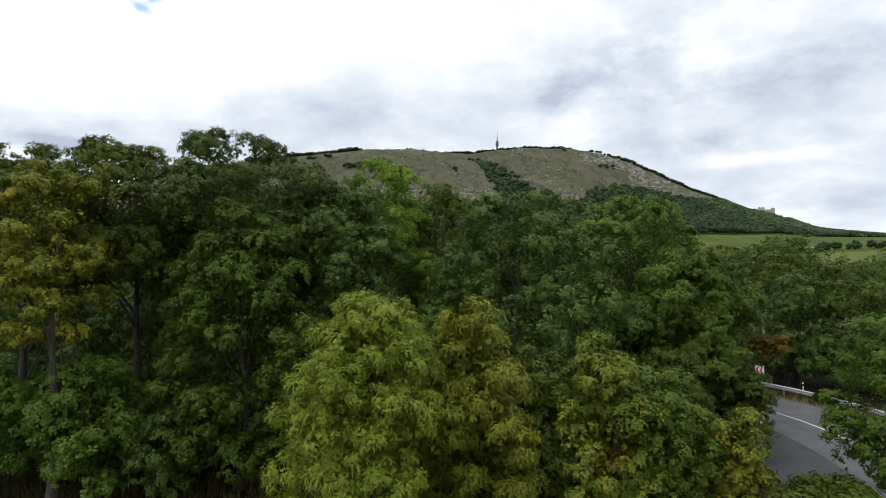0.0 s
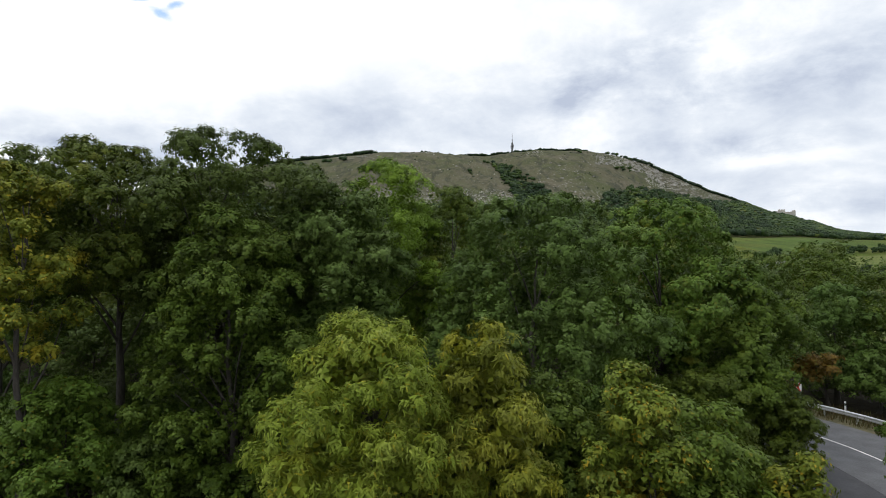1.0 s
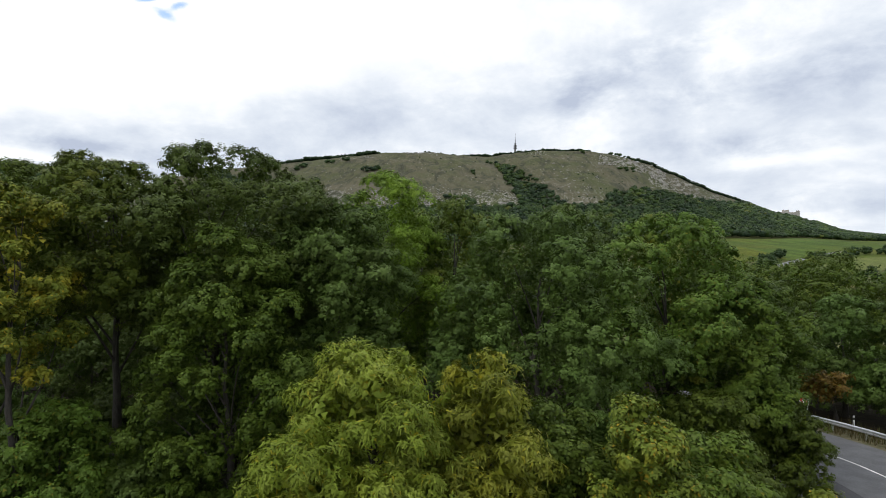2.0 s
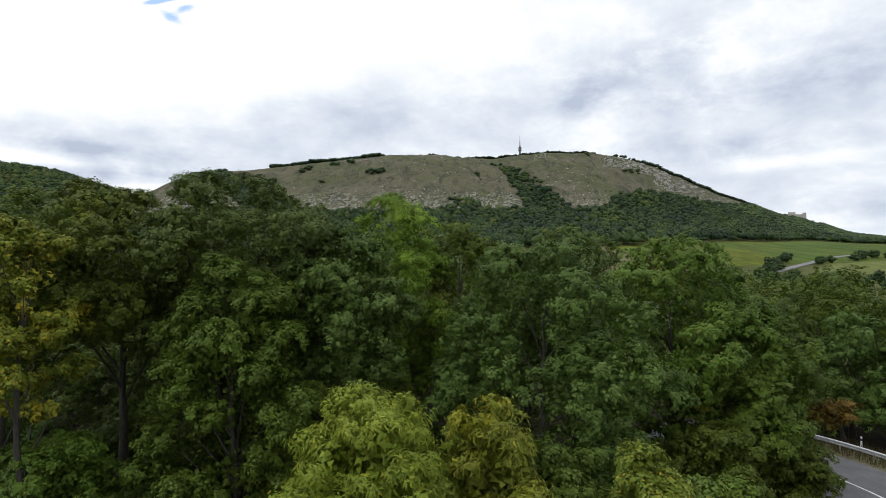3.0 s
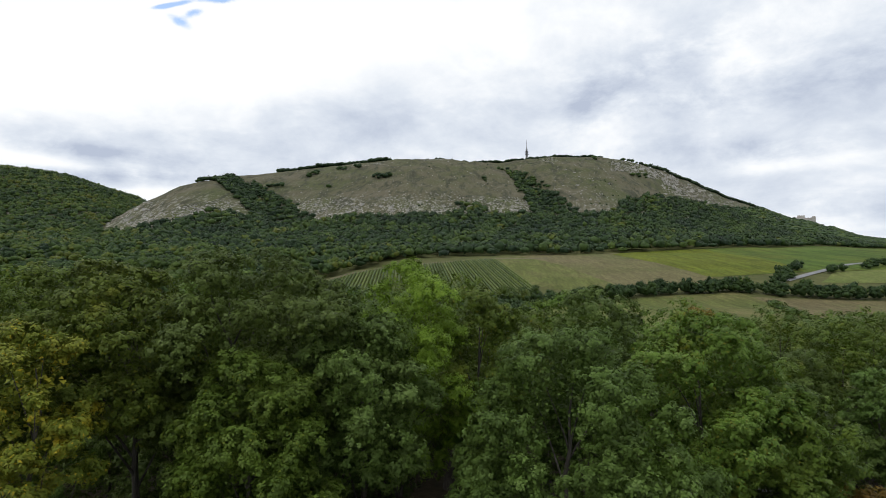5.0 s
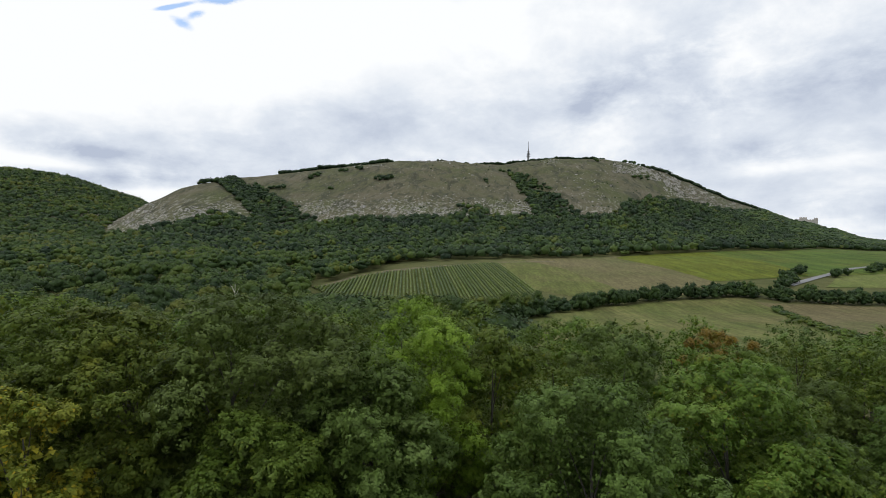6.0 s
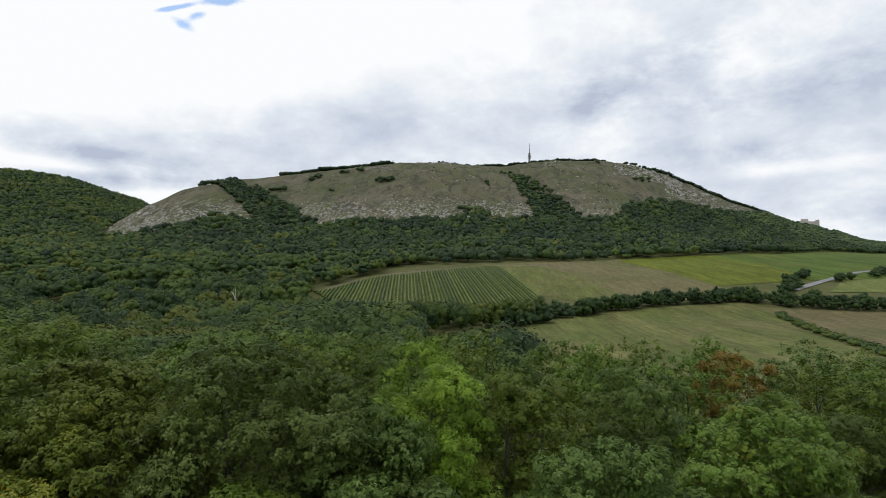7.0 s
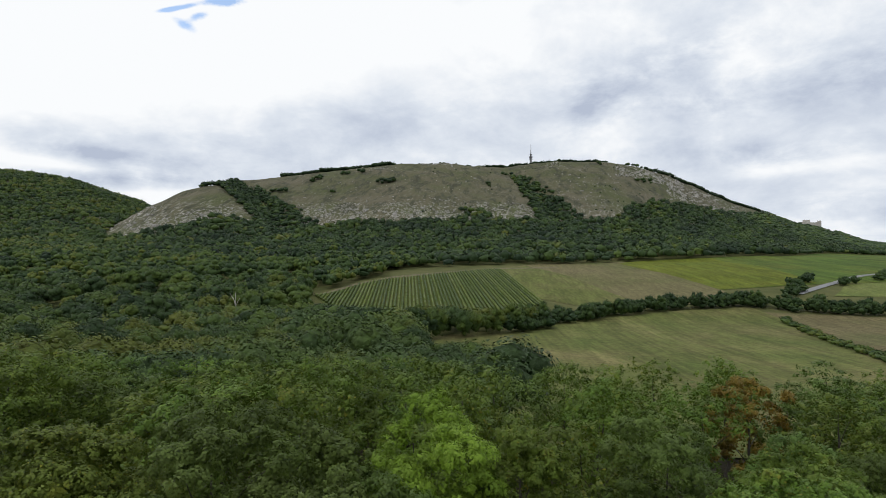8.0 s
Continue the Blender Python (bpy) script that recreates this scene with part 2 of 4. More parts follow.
def field_material(name, a, b, c, row_angle, row_scale, row_amount, scale=0.03):
    m, nt, bsdf, out = material(name)
    pos = place_vec(nt)
    mp = nt.nodes.new("ShaderNodeMapping")
    mp.inputs["Rotation"].default_value = (0, 0, radians(row_angle))
    mp.inputs["Scale"].default_value = (1.0, 0.07, 1.0)
    nt.links.new(pos, mp.inputs[0])
    rows = noise_node(nt, mp.outputs[0], row_scale, 4.0, 0.6)
    col = ramp_node(nt, noise_node(nt, pos, scale, 5.0, 0.6), [(0.3, a), (0.5, b), (0.7, c)])
    hue = nt.nodes.new("ShaderNodeHueSaturation")
    nt.links.new(col, hue.inputs["Color"])
    grain = noise_node(nt, pos, 0.55, 7.0, 0.8)
    streak = noise_node(nt, mp.outputs[0], row_scale * 4.5, 3.0, 0.6)
    value = math_node(nt, "MULTIPLY", map_range(nt, rows, 0.3, 0.7, 1.0 - row_amount, 1.0 + row_amount), map_range(nt, grain, 0.3, 0.7, 0.7, 1.3))
    nt.links.new(math_node(nt, "MULTIPLY", value, map_range(nt, streak, 0.35, 0.68, 0.86, 1.18)), hue.inputs["Value"])
    nt.links.new(hue.outputs[0], bsdf.inputs["Base Color"])
    bsdf.inputs["Roughness"].default_value = 0.95
    bsdf.inputs["Specular IOR Level"].default_value = 0.1
    bump(nt, bsdf, noise_node(nt, pos, 0.8, 5.0, 0.7), 0.5, 0.4)
    return m


def plain_material(name, a, b, scale, rough, metal=0.0, relief=0.2, size=0.02):
    m, nt, bsdf, out = material(name)
    co = place_vec(nt)
    n = noise_node(nt, co, scale, 6.0, 0.65)
    big = noise_node(nt, co, scale * 0.07, 3.0, 0.5)
    col = mix_node(nt, map_range(nt, n, 0.3, 0.7), a, b)
    hue = nt.nodes.new("ShaderNodeHueSaturation")
    nt.links.new(col, hue.inputs["Color"])
    nt.links.new(map_range(nt, big, 0.3, 0.7, 0.85, 1.15), hue.inputs["Value"])
    nt.links.new(hue.outputs[0], bsdf.inputs["Base Color"])
    bsdf.inputs["Roughness"].default_value, bsdf.inputs["Metallic"].default_value = rough, metal
    bump(nt, bsdf, n, relief, size)
    return m


GROUND = ground_material()
ASPHALT = plain_material("asphalt", (0.085, 0.085, 0.09), (0.13, 0.13, 0.135), 14.0, 0.85)
DARK_ASPHALT = plain_material("dark_asphalt", (0.045, 0.045, 0.05), (0.07, 0.07, 0.075), 14.0, 0.85)
ROAD_PAINT = plain_material("road_paint", (0.45, 0.45, 0.43), (0.7, 0.7, 0.68), 6.0, 0.7)
ZINC = plain_material("galvanised_steel", (0.45, 0.47, 0.48), (0.6, 0.62, 0.63), 5.0, 0.45, 0.6, 0.05)
WHITE = plain_material("white_sheet", (0.7, 0.7, 0.7), (0.8, 0.8, 0.8), 8.0, 0.5, 0.0, 0.03)
RED = plain_material("red_sheet", (0.5, 0.04, 0.03), (0.6, 0.06, 0.04), 8.0, 0.5, 0.0, 0.03)
BLACK = plain_material("black_sheet", (0.02, 0.02, 0.02), (0.04, 0.04, 0.04), 8.0, 0.5, 0.0, 0.03)
STONE = plain_material("limestone", (0.20, 0.19, 0.17), (0.50, 0.48, 0.44), 0.5, 0.95, 0.0, 0.6, 0.5)
RUIN_STONE = plain_material("ruin_stone", (0.30, 0.28, 0.25), (0.44, 0.42, 0.38), 0.3, 0.95, 0.0, 0.4, 0.3)
CONCRETE = plain_material("concrete", (0.16, 0.16, 0.16), (0.24, 0.24, 0.24), 0.6, 0.9)
STEEL = plain_material("painted_steel", (0.10, 0.10, 0.11), (0.18, 0.18, 0.19), 1.0, 0.6)
PALE_WOOD = plain_material("bleached_wood", (0.32, 0.30, 0.27), (0.5, 0.48, 0.44), 3.0, 0.85)
LANE = plain_material("lane_gravel", (0.14, 0.14, 0.14), (0.2, 0.2, 0.2), 2.0, 0.9)
VERGE = plain_material("verge_grass", (0.05, 0.055, 0.018), (0.13, 0.105, 0.055), 2.2, 0.95, 0.0, 0.6, 0.05)
MEADOW = field_material("meadow", (0.068, 0.088, 0.022), (0.096, 0.104, 0.032), (0.150, 0.132, 0.056), 99, 0.12, 0.16, 0.03)
STUBBLE = field_material("stubble", (0.082, 0.094, 0.030), (0.116, 0.104, 0.047), (0.131, 0.111, 0.055), -12, 0.25, 0.14, 0.012)
STUBBLE_B = field_material("dry_pasture", (0.098, 0.087, 0.040), (0.121, 0.102, 0.050), (0.080, 0.087, 0.032), 70, 0.2, 0.1, 0.02)
CROP = field_material("green_crop", (0.045, 0.080, 0.013), (0.061, 0.092, 0.015), (0.098, 0.105, 0.018), 75, 0.05, 0.2, 0.012)
CROP_B = field_material("pale_crop", (0.09, 0.115, 0.03), (0.11, 0.13, 0.035), (0.13, 0.135, 0.05), 20, 0.2, 0.1, 0.02)
TRACK = field_material("gravel_track", (0.11, 0.095, 0.06), (0.14, 0.12, 0.075), (0.09, 0.095, 0.04), 20, 0.4, 0.1, 0.1)
VINE_FLOOR = field_material("vineyard_floor", (0.056, 0.076, 0.016), (0.070, 0.086, 0.021), (0.084, 0.088, 0.028), 10, 0.2, 0.1)
GRASS_STRIP = field_material("grass_strip", (0.080, 0.096, 0.024), (0.094, 0.104, 0.030), (0.118, 0.108, 0.044), -12, 0.2, 0.16, 0.03)
MUSTARD = field_material("yellowing_crop", (0.070, 0.090, 0.010), (0.096, 0.109, 0.012), (0.074, 0.101, 0.013), -12, 0.12, 0.2, 0.02)
GRASS = leaf_material("dead_grass", (0.07, 0.055, 0.025), (0.13, 0.10, 0.045), (0.10, 0.11, 0.03), boughs=False)
VINE = leaf_material("vine_leaves", (0.045, 0.078, 0.011), (0.068, 0.109, 0.014), (0.099, 0.138, 0.023), boughs=False)


# ---- terrain ----
def smooth_interp(v, xs, ys, k):
    return (np.interp(v - k, xs, ys) + 2 * np.interp(v, xs, ys) + np.interp(v + k, xs, ys) + np.interp(v - k / 2, xs, ys) + np.interp(v + k / 2, xs, ys)) / 6


def waves(x, y, size, seed=0.0):
    """A cheap rolling unevenness, about -1 to 1."""
    a, b = x / size, y / size
    return (np.sin(1.7 * a + 0.6 * b + seed) * np.cos(1.1 * b - 0.7 * a + 2 * seed) + 0.5 * np.sin(3.9 * a - 2.3 * b + seed * 3) + 0.35 * np.cos(6.1 * b + 4.7 * a + seed)) / 1.6


BASE_Y = (-1500, -300, 0, 45, 80, 115, 150, 230, 282, 340, 440, 540, 620, 4700)
BASE_Z = (30, 5, 0, 0, -2, -6, -8, -9, -8, -1, 11, 19, 23, 45)
CREST_U = (-0.72, -0.66, -0.61, -0.545, -0.506, -0.436, -0.36, -0.253, -0.147, -0.063, 0.02, 0.06, 0.143, 0.224, 0.264, 0.324, 0.383, 0.452, 0.51, 0.559, 0.597, 0.636, 0.683, 0.74, 0.9)
CREST_E = (0.03, 0.068, 0.097, 0.124, 0.132, 0.142, 0.150, 0.161, 0.172, 0.174, 0.166, 0.167, 0.176, 0.175, 0.171, 0.156, 0.132, 0.101, 0.083, 0.063, 0.0625, 0.048, 0.032, 0.026, 0.015)
CREST_FAR = ((-0.72, 1000), (-0.5, 1080), (-0.36, 1330), (-0.15, 1440), (0.06, 1520), (0.22, 1520), (0.32, 1650), (0.45, 2050), (0.56, 2600), (0.6, 2850), (0.75, 3500))
LEFT_U = (-1.7, -1.2, -0.92, -0.85, -0.77, -0.69, -0.62, -0.55, -0.45)
LEFT_E = (0.08, 0.165, 0.1635, 0.157, 0.144, 0.119, 0.097, 0.05, 0.0)
FLANK_T = (-0.1, 0.0, 0.2, 0.36, 0.6, 0.8, 0.93, 1.0, 1.02)
FLANK_H = (0.0, 0.0, 0.09, 0.22, 0.53, 0.81, 0.955, 1.0, 1.0)


def hill(u, y, base, crest_y, crest_z, foot):
    t = (y - foot) / (crest_y - foot)
    up = np.interp(np.clip(t, -0.1, 1.0), FLANK_T, FLANK_H)
    back = np.maximum(0.0, 1.0 - np.maximum(0.0, t - 1.0) * 0.55)
    return base + (crest_z - base) * up * back, t


def land(x, y):
    """The long hill, the wooded hill beside it, and the share of the way up the long hill."""
    x, y = np.asarray(x, float), np.asarray(y, float)
    base = smooth_interp(y, BASE_Y, BASE_Z, 12.0)
    ya = np.maximum(y, 120.0)
    u = x / ya
    crest_y = smooth_interp(u, [p[0] for p in CREST_FAR], [p[1] for p in CREST_FAR], 0.04)
    crest_z = 24.0 + smooth_interp(u, CREST_U, CREST_E, 0.012) * (crest_y - 8)
    za, t = hill(u, y, base, crest_y, crest_z, 560.0)
    # two wooded gullies
    t1 = np.clip(t, 0, 1)
    g1 = np.exp(-((u - (0.205 - 0.155 * t1)) / 0.024) ** 2) * np.clip((t - 0.2) * 4, 0, 1) * np.clip((0.99 - t) * 6, 0, 1)
    g2 = np.exp(-((u - (-0.31 - 0.15 * t1)) / 0.022) ** 2) * np.clip((t - 0.2) * 4, 0, 1) * np.clip((0.97 - t) * 6, 0, 1)
    za = za - 18 * g1 - 16 * g2
    left_z = 21.5 + smooth_interp(u, LEFT_U, LEFT_E, 0.02) * 1392
    zb, tb = hill(u, y, base, np.full_like(u, 1400.0), np.maximum(left_z, base), 640.0)
    return za, zb, t


def terrain(x, y):
    x, y = np.asarray(x, float), np.asarray(y, float)
    za, zb, t = land(x, y)
    z = np.maximum(za, zb)
    rough = np.clip((z - 40) / 60, 0, 1)
    wooded = np.clip((-x - 60) / 80, 0, 1) * np.clip((y - 120) / 100, 0, 1) * np.clip((700 - y) / 150, 0, 1)
    return z + rough * (2.6 * waves(x, y, 38.0) + 1.2 * waves(x, y, 13.0, 1.0)) + wooded * 5.0 * waves(x, y, 62.0, 0.4)


def grid_mesh(name, xs, ys, zs, mat):
    """A sheet over a grid of plan places: xs, ys, zs all of shape (rows, columns)."""
    r, c = xs.shape
    idx = np.arange(r * c).reshape(r, c)
    faces = np.stack([idx[:-1, :-1], idx[:-1, 1:], idx[1:, 1:], idx[1:, :-1]], -1).reshape(-1, 4)
    me = bpy.data.meshes.new(name)
    me.from_pydata(np.stack([xs, ys, zs], -1).reshape(-1, 3).tolist(), [], faces.tolist())
    me.polygons.foreach_set("use_smooth", [True] * len(me.polygons))
    me.materials.append(mat)
    return me


half = np.concatenate([np.arange(0, 60, 5.0), np.arange(60, 1100, 14.0), np.linspace(1100, 4600, 50)])
gx = np.concatenate([-half[:0:-1], half])
gy = np.concatenate([np.linspace(-1500, -60, 12), np.arange(-48, 120, 4.0), np.arange(120, 1700, 12.0), np.linspace(1700, 4700, 60)])
GX, GY = np.meshgrid(gx, gy)
ground = tagged(new("ground", grid_mesh("ground", GX, GY, terrain(GX, GY), GROUND)), "rolling ground rising to a dry grassy limestone hill", "ground", kind="structure")


def drape(name, outline, mat, lift, label, category, step=9.0):
    """A field, meadow or lane of that outline, cut into a net and laid over the ground."""
    bm = bmesh.new()
    pts = np.array(outline, float)
    bm.faces.new([bm.verts.new((x, y, 0)) for x, y in pts])
    for axis in (0, 1):
        for v in np.arange(pts[:, axis].min() + step, pts[:, axis].max(), step):
            co, no = [0, 0, 0], [0, 0, 0]
            co[axis], no[axis] = v, 1
            bmesh.ops.bisect_plane(bm, geom=bm.verts[:] + bm.edges[:] + bm.faces[:], plane_co=co, plane_no=no)
    for v in bm.verts:
        v.co.x += 0.9 * float(waves(v.co.y, v.co.x, 17.0))
        v.co.z = float(terrain(v.co.x, v.co.y)) + lift
    bmesh.ops.recalc_face_normals(bm, faces=bm.faces[:])
    me = bpy.data.meshes.new(name)
    bm.to_mesh(me)
    bm.free()
    me.materials.append(mat)
    if me.polygons[0].normal.z < 0:
        me.flip_normals()
    return tagged(new(name, me), label, category, kind="structure")


drape("meadow", [(4, 76), (108, 76), (112, 150), (131, 215), (150, 290), (148, 318), (105, 306), (60, 285), (30, 268), (4, 242), (-22, 222), (-24, 206)], MEADOW, 0.2, "mown meadow, pale green with straw streaks", "meadow")
drape("pasture", [(108, 76), (330, 76), (330, 296), (200, 296), (149, 305), (131, 215), (112, 150)], STUBBLE_B, 0.16, "dry straw-coloured pasture beside the vine strip", "field")
drape("vineyard_floor", [(-97, 332), (-80, 296), (-45, 280), (-14, 286), (14, 294), (36, 318), (37, 338), (16, 470), (-20, 440), (-58, 411), (-73, 396), (-89, 358)], VINE_FLOOR, 0.2, "grassy strips between the vine rows", "field")
drape("stubble_field", [(36, 336), (60, 312), (150, 330), (158, 372), (134, 530), (150, 556), (60, 530), (18, 476)], STUBBLE, 0.16, "straw-coloured stubble field with green stripes", "field")
drape("crop_field", [(157, 372), (240, 400), (400, 430), (900, 620), (900, 1200), (548, 880), (356, 660), (250, 600), (149, 558), (133, 530)], CROP, 0.2, "bright green crop field below the wood", "field")
drape("grass_strip", [(37, 336), (60, 313), (92, 319), (70, 420), (44, 500), (18, 476)], GRASS_STRIP, 0.24, "green grassy strip beside the vineyard", "field")
drape("yellowing_crop", [(157, 373), (196, 387), (236, 404), (252, 500), (243, 594), (200, 577), (149, 557), (133, 530)], MUSTARD, 0.26, "yellowing crop strip between stubble and green crop", "field")
drape("far_field", [(215, 352), (520, 352), (640, 440), (330, 420), (252, 398)], CROP_B, 0.3, "pale green field beyond the lane", "field")
drape("vineyard_track", [(-100, 334), (-93, 362), (-78, 402), (-61, 419), (-21, 449), (16, 480), (70, 490), (70, 482), (16, 471), (-20, 441), (-58, 412), (-73, 397), (-89, 359), (-96, 334)], TRACK, 0.26, "pale gravel track along the head of the vine rows", "track")


# ---- trees ----
def leaf_mesh(name, centres, normals, ups, lengths, widths, mat, tint):
    """Pointed leaves, one small triangle each."""
    n = len(centres)
    nrm = normals / np.maximum(np.linalg.norm(normals, axis=1, keepdims=True), 1e-6)
    side = np.cross(nrm, ups)
    side /= np.maximum(np.linalg.norm(side, axis=1, keepdims=True), 1e-6)
    along = np.cross(side, nrm)
    L, W = lengths[:, None], widths[:, None]
    v = np.empty((n, 3, 3))
    v[:, 0] = centres - along * L * 0.45 + side * W * 0.5
    v[:, 1] = centres + along * L * 0.55
    v[:, 2] = centres - along * L * 0.45 - side * W * 0.5
    me = bpy.data.meshes.new(name)
    me.vertices.add(n * 3)
    me.vertices.foreach_set("co", v.reshape(-1))
    me.loops.add(n * 3)
    me.loops.foreach_set("vertex_index", np.arange(n * 3, dtype=np.int32))
    me.polygons.add(n)
    me.polygons.foreach_set("loop_start", np.arange(0, n * 3, 3, dtype=np.int32))
    at = me.attributes.new("tint", "FLOAT", "POINT")
    at.data.foreach_set("value", np.repeat(tint, 3).astype(np.float32))
    me.update(calc_edges=True)
    me.materials.append(mat)
    return me


def unit(v):
    return v / np.maximum(np.linalg.norm(v, axis=-1, keepdims=True), 1e-9)


def crown_lobes(rng, height, radius, base, count, lobe, lean=(0, 0)):
    """The leafy boughs of a crown: centres and radii, spread over an egg that is fullest below its middle, some reaching out and some drawn in."""
    k = np.arange(count) + 0.5
    h = 1 - 1.75 * k / count
    ang = k * 2.39996 + rng.uniform(0, 6.28) + rng.normal(0, 0.3, count)
    ring = np.sqrt(np.maximum(0.06, 1 - np.abs(h) ** 2.2))
    half_h = (height - base) / 2
    lob = lobe * rng.uniform(0.65, 1.45, count)
    reach = np.maximum(radius - lob * 0.7, 0.3) * rng.uniform(0.66, 1.14, count)
    side = 1 + 0.16 * np.sin(ang * 2 + rng.uniform(0, 6)) + 0.12 * np.sin(ang * 3 + rng.uniform(0, 6))
    cx = np.cos(ang) * ring * reach * side + lean[0] * (h + 1) / 2
    cy = np.sin(ang) * ring * reach * side + lean[1] * (h + 1) / 2
    cz = base + half_h + h * (half_h - lob * 0.6) + rng.normal(0, 0.02 * height, count)
    cz = np.maximum(np.minimum(cz, height - lob * 0.7), base * 0.6 + lob * 0.5)
    return np.stack([cx, cy, cz], 1), lob


def crown_leaves(rng, lobes, radii, sprays, per_spray, length, width, droop, mat, spread, lift, inner, name="crown"):
    """Sprays of leaves over the upper and outer sides of the boughs, and broad clusters of leaves filling them."""
    count = len(lobes)
    axis = np.array([0, 0, lobes[:, 2].mean()])
    share = radii ** 2 / (radii ** 2).sum()
    pick = rng.choice(count, sprays, p=share)
    away = unit((lobes - axis) * np.array([1, 1, 0.5]))
    twigs = int(np.clip(sprays / count / 7, 4, 12))       # each bough carries a few clumps, with gaps between them
    to = unit(rng.normal(size=(count, twigs, 3)) + 0.9 * away[:, None] + np.array([0, 0, 0.45 + lift]))
    clump = lobes[:, None] + to * (radii[:, None] * rng.uniform(0.55, 0.85, (count, twigs)))[..., None] * np.array([1.05, 1.05, 0.8])
    clump_r = radii[:, None] * rng.uniform(0.24, 0.44, (count, twigs)) * (9 / twigs) ** 0.3
    which = rng.integers(0, twigs, sprays)
    d = unit(rng.normal(size=(sprays, 3)) + 0.8 * to[pick, which] + np.array([0, 0, 0.5 + 0.5 * lift]))
    rad = clump_r[pick, which] * rng.uniform(0.75, 1.08, sprays)
    spot = clump[pick, which] + d * rad[:, None] * np.array([1.1, 1.1, 0.75])
    n = sprays * per_spray
    dd = np.repeat(d, per_spray, 0)
    off = unit(rng.normal(size=(n, 3)) + 0.4 * dd)
    ball = spread * np.repeat(rng.uniform(0.55, 1.2, sprays), per_spray) * rng.random(n) ** 0.5
    c = np.repeat(spot, per_spray, 0) + off * ball[:, None] + np.array([0, 0, -0.25 * droop]) * ball[:, None]
    lengths = length * rng.uniform(0.7, 1.35, n)
    nrm = unit(dd * 1.0 + off * 0.45 + np.array([0, 0, 0.3]) + 0.22 * rng.normal(size=(n, 3)))
    fan = unit(off + 0.5 * rng.normal(size=(n, 3)) + np.array([0, 0, -0.5 * droop]))
    wide = width * lengths / length
    bough_tone = rng.normal(0.5, 0.16, count)
    tone = np.repeat(np.clip(bough_tone[pick] + rng.normal(0, 0.17, sprays), 0, 1), per_spray)
    # the filling: broad leaf clusters in the heart of each bough and round the middle of the crown, their tone lowered
    # to paint in the shade inside
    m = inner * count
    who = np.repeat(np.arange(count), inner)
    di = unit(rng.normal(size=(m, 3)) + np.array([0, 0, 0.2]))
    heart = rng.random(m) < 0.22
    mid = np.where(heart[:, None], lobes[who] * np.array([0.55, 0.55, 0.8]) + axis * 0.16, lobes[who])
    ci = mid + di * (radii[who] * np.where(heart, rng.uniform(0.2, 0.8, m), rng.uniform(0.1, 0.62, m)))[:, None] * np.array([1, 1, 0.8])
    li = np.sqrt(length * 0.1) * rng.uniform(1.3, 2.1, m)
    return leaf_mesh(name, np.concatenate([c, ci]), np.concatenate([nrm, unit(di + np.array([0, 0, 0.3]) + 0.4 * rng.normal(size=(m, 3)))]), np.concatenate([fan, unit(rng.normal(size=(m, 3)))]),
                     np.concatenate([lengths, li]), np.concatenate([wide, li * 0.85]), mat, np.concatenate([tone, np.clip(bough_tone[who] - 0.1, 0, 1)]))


def tube_rings(path, radii, sides=7):
    path = np.array(path, float)
    tang = unit(np.gradient(path, axis=0))
    ref = np.where(np.abs(tang[:, 2:3]) > 0.9, np.array([[1.0, 0, 0]]), np.array([[0, 0, 1.0]]))
    a = unit(np.cross(tang, ref))
    b = np.cross(tang, a)
    w = np.linspace(0, 2 * np.pi, sides, endpoint=False)
    v = path[:, None] + np.array(radii)[:, None, None] * (np.cos(w)[None, :, None] * a[:, None] + np.sin(w)[None, :, None] * b[:, None])
    i = np.arange(len(path) * sides).reshape(len(path), sides)
    f = np.stack([i[:-1], np.roll(i[:-1], -1, 1), np.roll(i[1:], -1, 1), i[1:]], -1).reshape(-1, 4)
    return v.reshape(-1, 3), f


def tubes_mesh(name, tubes, mat):
    vs, fs, k = [], [], 0
    for path, radii, sides in tubes:
        v, f = tube_rings(path, radii, sides)
        vs.append(v)
        fs.append(f + k)
        k += len(v)
    me = bpy.data.meshes.new(name)
    me.from_pydata(np.concatenate(vs).tolist(), [], np.concatenate(fs).tolist())
    me.polygons.foreach_set("use_smooth", [True] * len(me.polygons))
    me.materials.append(mat)
    return me


def part(name, me, parent, label=""):
    ob = new(name, me)
    ob.parent = parent
    return tagged(ob, label) if label else ob


